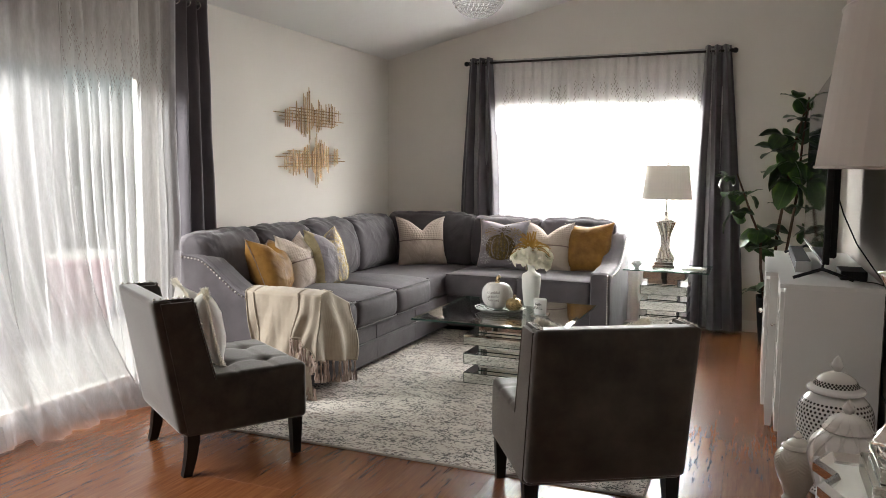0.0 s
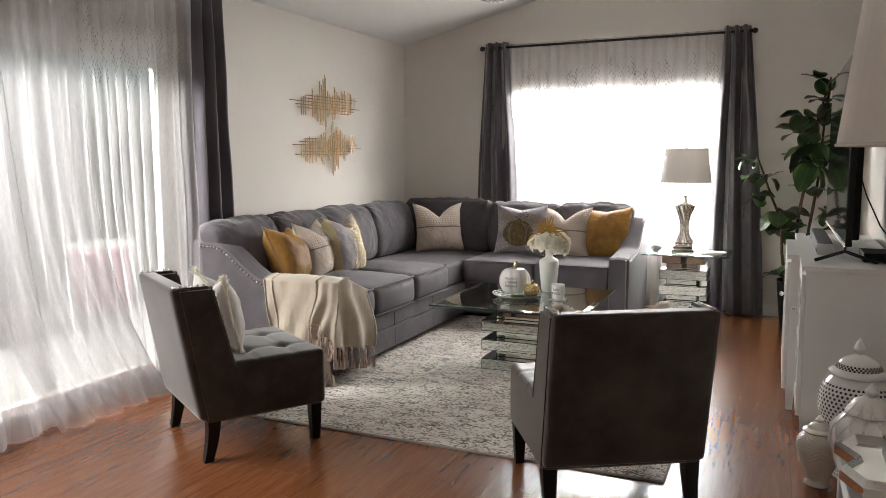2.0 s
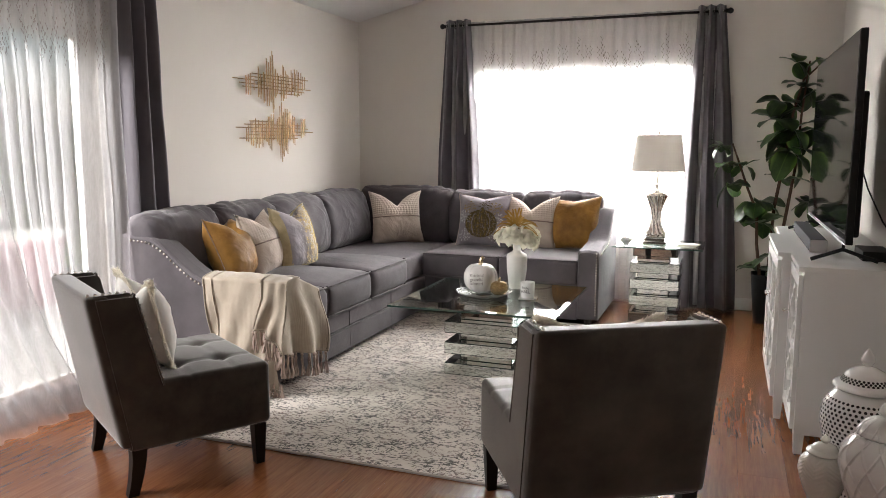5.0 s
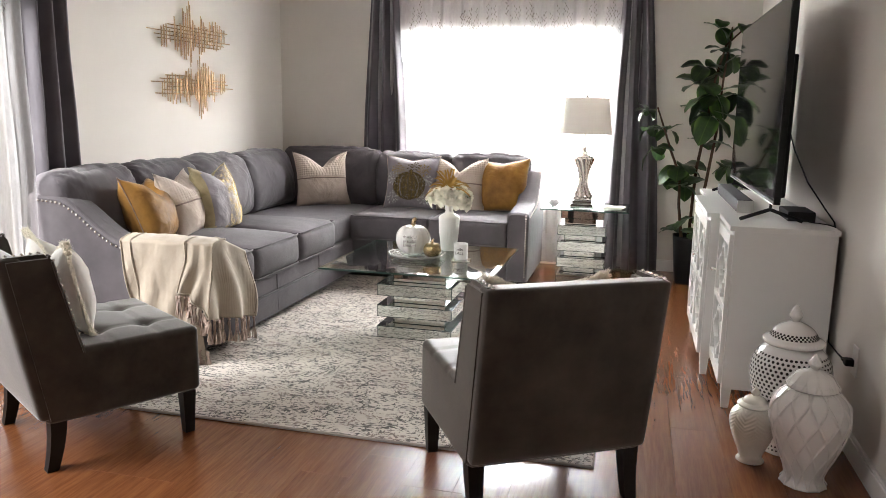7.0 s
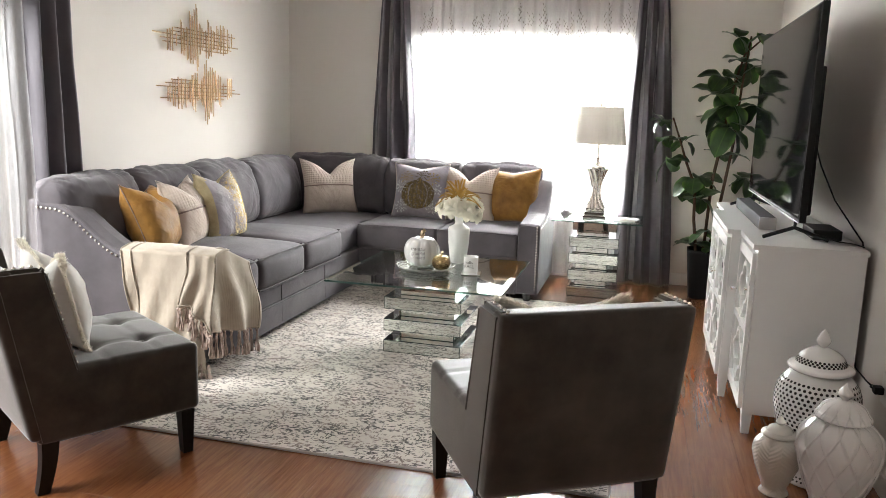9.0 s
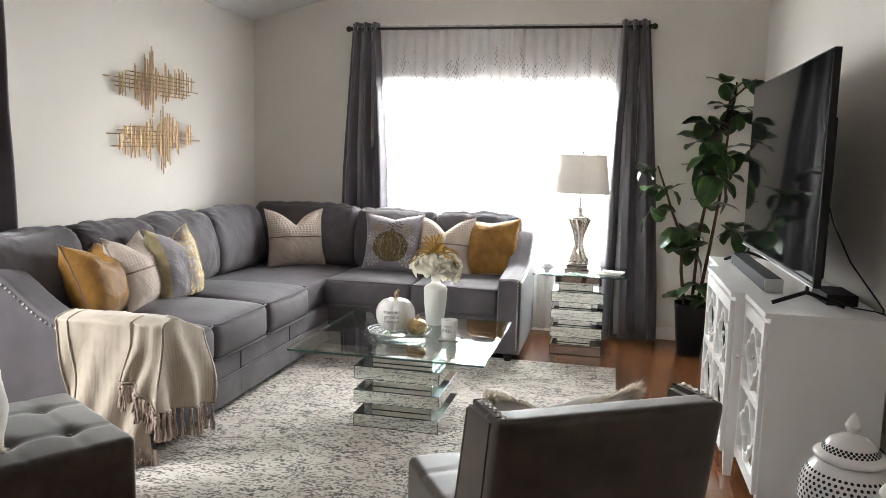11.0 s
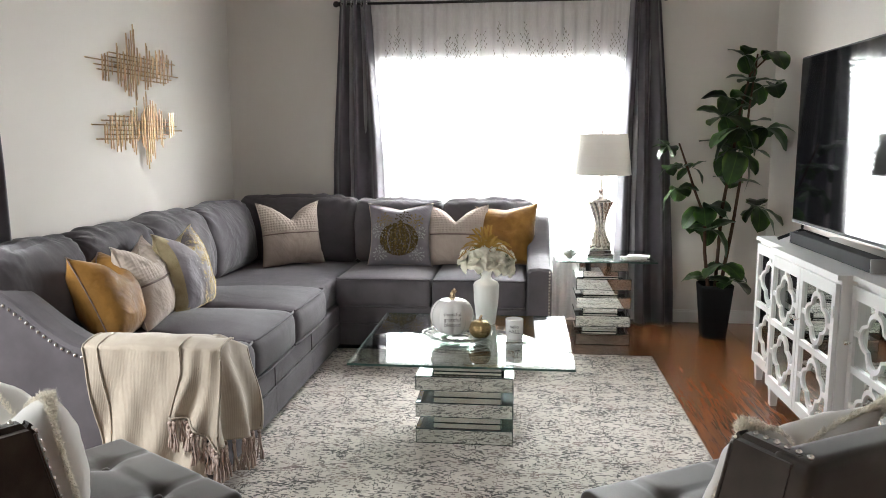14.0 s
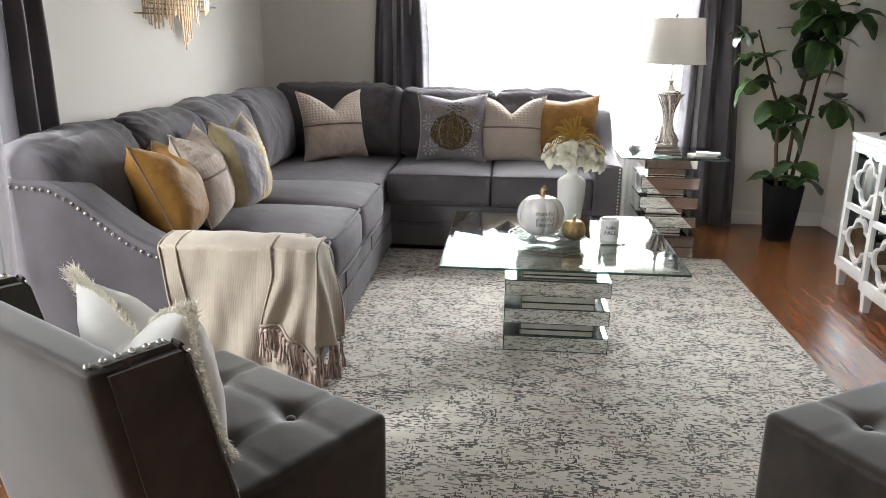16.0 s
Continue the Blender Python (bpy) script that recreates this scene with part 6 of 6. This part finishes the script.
part("plate", lathe([(0.015, 0), (0.015, 0.006)], 16), CHROME, t)
part("hook", tube([(0, 0, 0.004), (-0.035, 0, 0.006), (-0.05, 0, -0.01)], 0.006, 8, ball((-0.05, 0, -0.012), 0.011, 2)), CHROME, t, smooth=True)

# wall art: two pieces of gold rods
RODS = [(5.40, 1.73, 1.87), (5.43, 1.73, 1.88), (5.46, 1.73, 1.89), (5.56, 1.72, 1.95), (5.59, 1.71, 1.89), (5.63, 1.68, 1.91), (5.67, 1.66, 2.02), (5.70, 1.66, 1.99), (5.725, 1.69, 2.04), (5.75, 1.61, 2.08), (5.79, 1.73, 1.95), (5.82, 1.76, 1.92), (5.87, 1.71, 1.91), (5.90, 1.71, 1.99), (5.94, 1.73, 1.95), (5.97, 1.78, 1.92), (6.02, 1.76, 1.96), (6.07, 1.76, 1.97), (6.11, 1.75, 1.97), (6.17, 1.77, 1.95), (6.23, 1.82, 1.92)]
BARS = ((5.26, 6.16, 1.842), (5.34, 6.34, 1.815), (5.37, 6.24, 1.79), (5.45, 6.2, 1.868), (5.5, 6.30, 1.893), (5.86, 6.17, 1.765))
for turn in (0, 1):
    t = thing("wall_art", "gold metal rod wall sculpture, " + ("the lower piece" if turn else "the upper piece"), "wall sculpture", pose(XL + 0.03, 0, 0), group="gold wall sculptures")
    f = (lambda y, z: (11.62 - y, 3.31 - z)) if turn else (lambda y, z: (y, z))
    for y, za, zb in RODS:
        (y1, z1), (y2, z2) = f(y, za), f(y + 0.004, zb)
        part("rod", tube([(0.006, y1, z1), (0.006, y2, z2)], 0.0042, 8), GOLD, t)
    for i, ((y, za, zb), (yn, _, _)) in enumerate(zip(RODS, RODS[1:])):
        k = 0.012 + 0.028 * ((i * 7) % 5) / 4
        (y1, z1), (y2, z2) = f((y + yn) / 2, za + k), f((y + yn) / 2 + 0.002, zb - k * 0.8)
        part("rod", tube([(0.002, y1, z1), (0.002, y2, z2)], 0.0036, 8), GOLD, t)
    for ya, yb, z in BARS:
        (y1, z1), (y2, z2) = f(ya, z), f(yb, z + 0.004)
        part("rod", tube([(-0.006, y1, z1), (-0.006, y2, z2)], 0.0044, 8), GOLD, t)
    for y in (5.6, 6.1):
        (y1, z1) = f(y, 1.83)
        part("standoff", box(-0.03, -0.006, y1 - 0.006, y1 + 0.006, z1 - 0.006, z1 + 0.006), GOLD, t)

# chandelier
cx, cy, cz = -1.51, 4.75, 2.445
t = thing("chandelier", "round crystal bead chandelier hanging from the sloped ceiling", "chandelier", pose(cx, cy, cz))
rz = roof_z(cx) - cz
part("canopy", lathe([(0.06, rz - 0.05), (0.065, rz - 0.03), (0.065, rz + 0.01)], 24), CHROME, t)
part("stem", tube([(0, 0, 0.05), (0, 0, rz - 0.04)], 0.008, 10), CHROME, t)
part("hoop", lathe([(0.165, 0.05), (0.170, 0.055), (0.170, 0.075), (0.165, 0.08)], 40), CHROME, t)
me = bpy.data.meshes.new("crystal_bead")
_b = ball((0, 0, 0), 0.013, 1)
_b.to_mesh(me)
_b.free()
me.materials.append(CRYSTAL)
for i in range(9):
    th = math.pi / 2 * (i + 0.3) / 9
    rr_ = 0.165 * math.sin(th + 0.02)
    n = max(1, int(2 * math.pi * rr_ / 0.03))
    for j in range(n):
        a = 2 * math.pi * (j + 0.5 * (i % 2)) / n
        link_part("crystal_bead", me, None, t, m=pose(rr_ * math.cos(a), rr_ * math.sin(a), 0.05 - 0.16 * math.cos(th)))

# fiddle leaf plant
pl = thing("fiddle_leaf_plant", "tall artificial fiddle leaf fig in a tapered black pot", "potted plant", pose(0.28, 6.88, 0))
b = bmesh.new()
seg, rings = 32, []
for r, z in ((0.080, 0), (0.084, 0.01), (0.115, 0.36), (0.117, 0.385), (0.109, 0.385), (0.106, 0.35)):
    ring = []
    for i in range(seg):
        a = 2 * math.pi * i / seg
        k = (abs(math.cos(a)) ** 5 + abs(math.sin(a)) ** 5) ** (-1 / 5)
        ring.append(b.verts.new((r * k * math.cos(a), r * k * math.sin(a), z)))
    rings.append(ring)
for p, q in zip(rings, rings[1:]):
    for i in range(seg):
        b.faces.new((p[i], p[(i + 1) % seg], q[(i + 1) % seg], q[i]))
b.faces.new(rings[0][::-1])
part("pot", b, POT, pl, smooth=True)
part("soil", lathe([(0.107, 0.33), (0.107, 0.35)], 24), SOIL, pl)
STEMS = [
    [(0.0, 0, 0.34), (0.02, 0.0, 0.9), (0.07, 0.0, 1.25), (0.11, 0.0, 1.6), (0.17, 0.02, 1.85), (0.27, 0.03, 1.95)],
    [(0.04, 0.02, 0.34), (0.10, 0.0, 0.8), (0.15, 0.02, 1.2), (0.17, 0.0, 1.62), (0.2, -0.02, 1.98)],
    [(-0.05, -0.02, 0.34), (-0.09, -0.03, 0.62), (-0.10, -0.04, 0.86), (-0.18, -0.05, 1.05), (-0.24, -0.05, 1.22), (-0.30, -0.05, 1.38)],
]
for s in STEMS:
    part("trunk", tube(s, lambda k: 0.014 - 0.008 * k, 8), STEM, pl, smooth=True)


def leaf_mesh(ln, wd, droop, seed):
    nu, nv = 8, 12
    def fn(u, v):
        s = v
        w = wd / 2 * (math.sin(math.pi * s ** 0.80) ** 0.62) * (0.66 + 0.48 * s) if 0 < s < 1 else 0.002
        x = (u - 0.5) * 2 * w
        fold = 0.16 * abs(x) + 0.004 * math.sin(s * 16 + seed) * abs(u - 0.5) * 2
        y = ln * s
        z = 0.28 * ln * s - droop * ln * s * s + fold
        return (x, y, z)
    return sheet(fn, nu, nv)


leaf_meshes = []
for i in range(6):
    bm = leaf_mesh(0.175 + 0.015 * i, 0.168 + 0.012 * (i % 3), 0.35 + 0.12 * (i % 4), i)
    me = bpy.data.meshes.new("leaf")
    bm.to_mesh(me)
    bm.free()
    me.materials.append(LEAF)
    me.shade_smooth()
    leaf_meshes.append(me)
rnd = random.Random(44)
CLUSTERS = [(0.29, -0.02, 1.99, 4, 0.85), (0.11, -0.02, 1.97, 4, 0.85), (0.32, -0.02, 1.77, 4, 0.85), (0.18, -0.02, 1.79, 5, 0.95), (0.03, -0.02, 1.69, 5, 0.95), (0.01, 0.0, 1.56, 5, 0.95), (0.11, -0.02, 1.48, 7, 1.1),
            (0.29, -0.02, 1.48, 5, 1.0), (0.10, -0.02, 1.32, 7, 1.15), (0.07, -0.02, 1.10, 3, 1.0), (0.25, -0.02, 0.94, 7, 0.95), (-0.37, -0.02, 1.36, 7, 0.55), (-0.34, -0.02, 1.22, 5, 0.58), (-0.21, -0.03, 1.21, 5, 0.55),
            (-0.30, -0.05, 1.07, 4, 0.85), (-0.11, -0.03, 0.93, 7, 1.05), (-0.06, -0.04, 0.78, 5, 1.0), (0.04, -0.02, 0.53, 5, 0.8), (-0.07, -0.02, 0.43, 5, 0.9), (0.10, -0.02, 0.41, 5, 0.9)]
for x, y, z, n, k in CLUSTERS:
    for i in range(n):
        a = 360 * i / n + rnd.uniform(-25, 25)
        tilt = rnd.uniform(-60, 35) if z > 0.6 else rnd.uniform(-30, 10)
        m = Matrix.Translation((x, y, z)) @ pose(0, 0, 0, 0, 0, a) @ pose(0, 0.01, 0, tilt, rnd.uniform(-25, 25), 0)
        s = k * rnd.uniform(0.75, 1.05)
        # keep the leaves clear of the two walls
        tip = m @ Vector((0, 0.19 * s, 0))
        if tip.y > 0.36 or tip.x > 0.44:
            s *= 0.6
        link_part("leaf", rnd.choice(leaf_meshes), None, pl, m=m @ Matrix.Scale(s, 4))

# floor planks last
pw, plen = 0.193, 1.22
pm = bpy.data.meshes.new("plank")
bb = box(0.0002, pw - 0.0002, 0.0002, plen - 0.0002, -0.011, 0.0, 0.0003, seg=1)
bb.to_mesh(pm)
bb.free()
pm.materials.append(FLOOR)
cut_meshes = {}
rnd = random.Random(8)
x = XL
while x < XR - 0.001:
    w_ = min(pw, XR - x)
    y = YF - rnd.choice((0.0, 0.41, 0.81, 0.2, 0.61))
    while y < YB:
        ya, yb = max(y, YF), min(y + plen, YB)
        if yb - ya > 0.01:
            key = (round(w_, 3), round(yb - ya, 3))
            if key == (round(pw, 3), round(plen, 3)):
                me = pm
            else:
                if key not in cut_meshes:
                    bb = box(0.0004, w_ - 0.0004, 0.0004, yb - ya - 0.0004, -0.011, 0.0, 0.0008, seg=1)
                    me2 = bpy.data.meshes.new("plank")
                    bb.to_mesh(me2)
                    bb.free()
                    me2.materials.append(FLOOR)
                    cut_meshes[key] = me2
                me = cut_meshes[key]
            link_part("plank", me, None, floor, m=Matrix.Translation((x, ya, 0)))
        y += plen
    x += pw
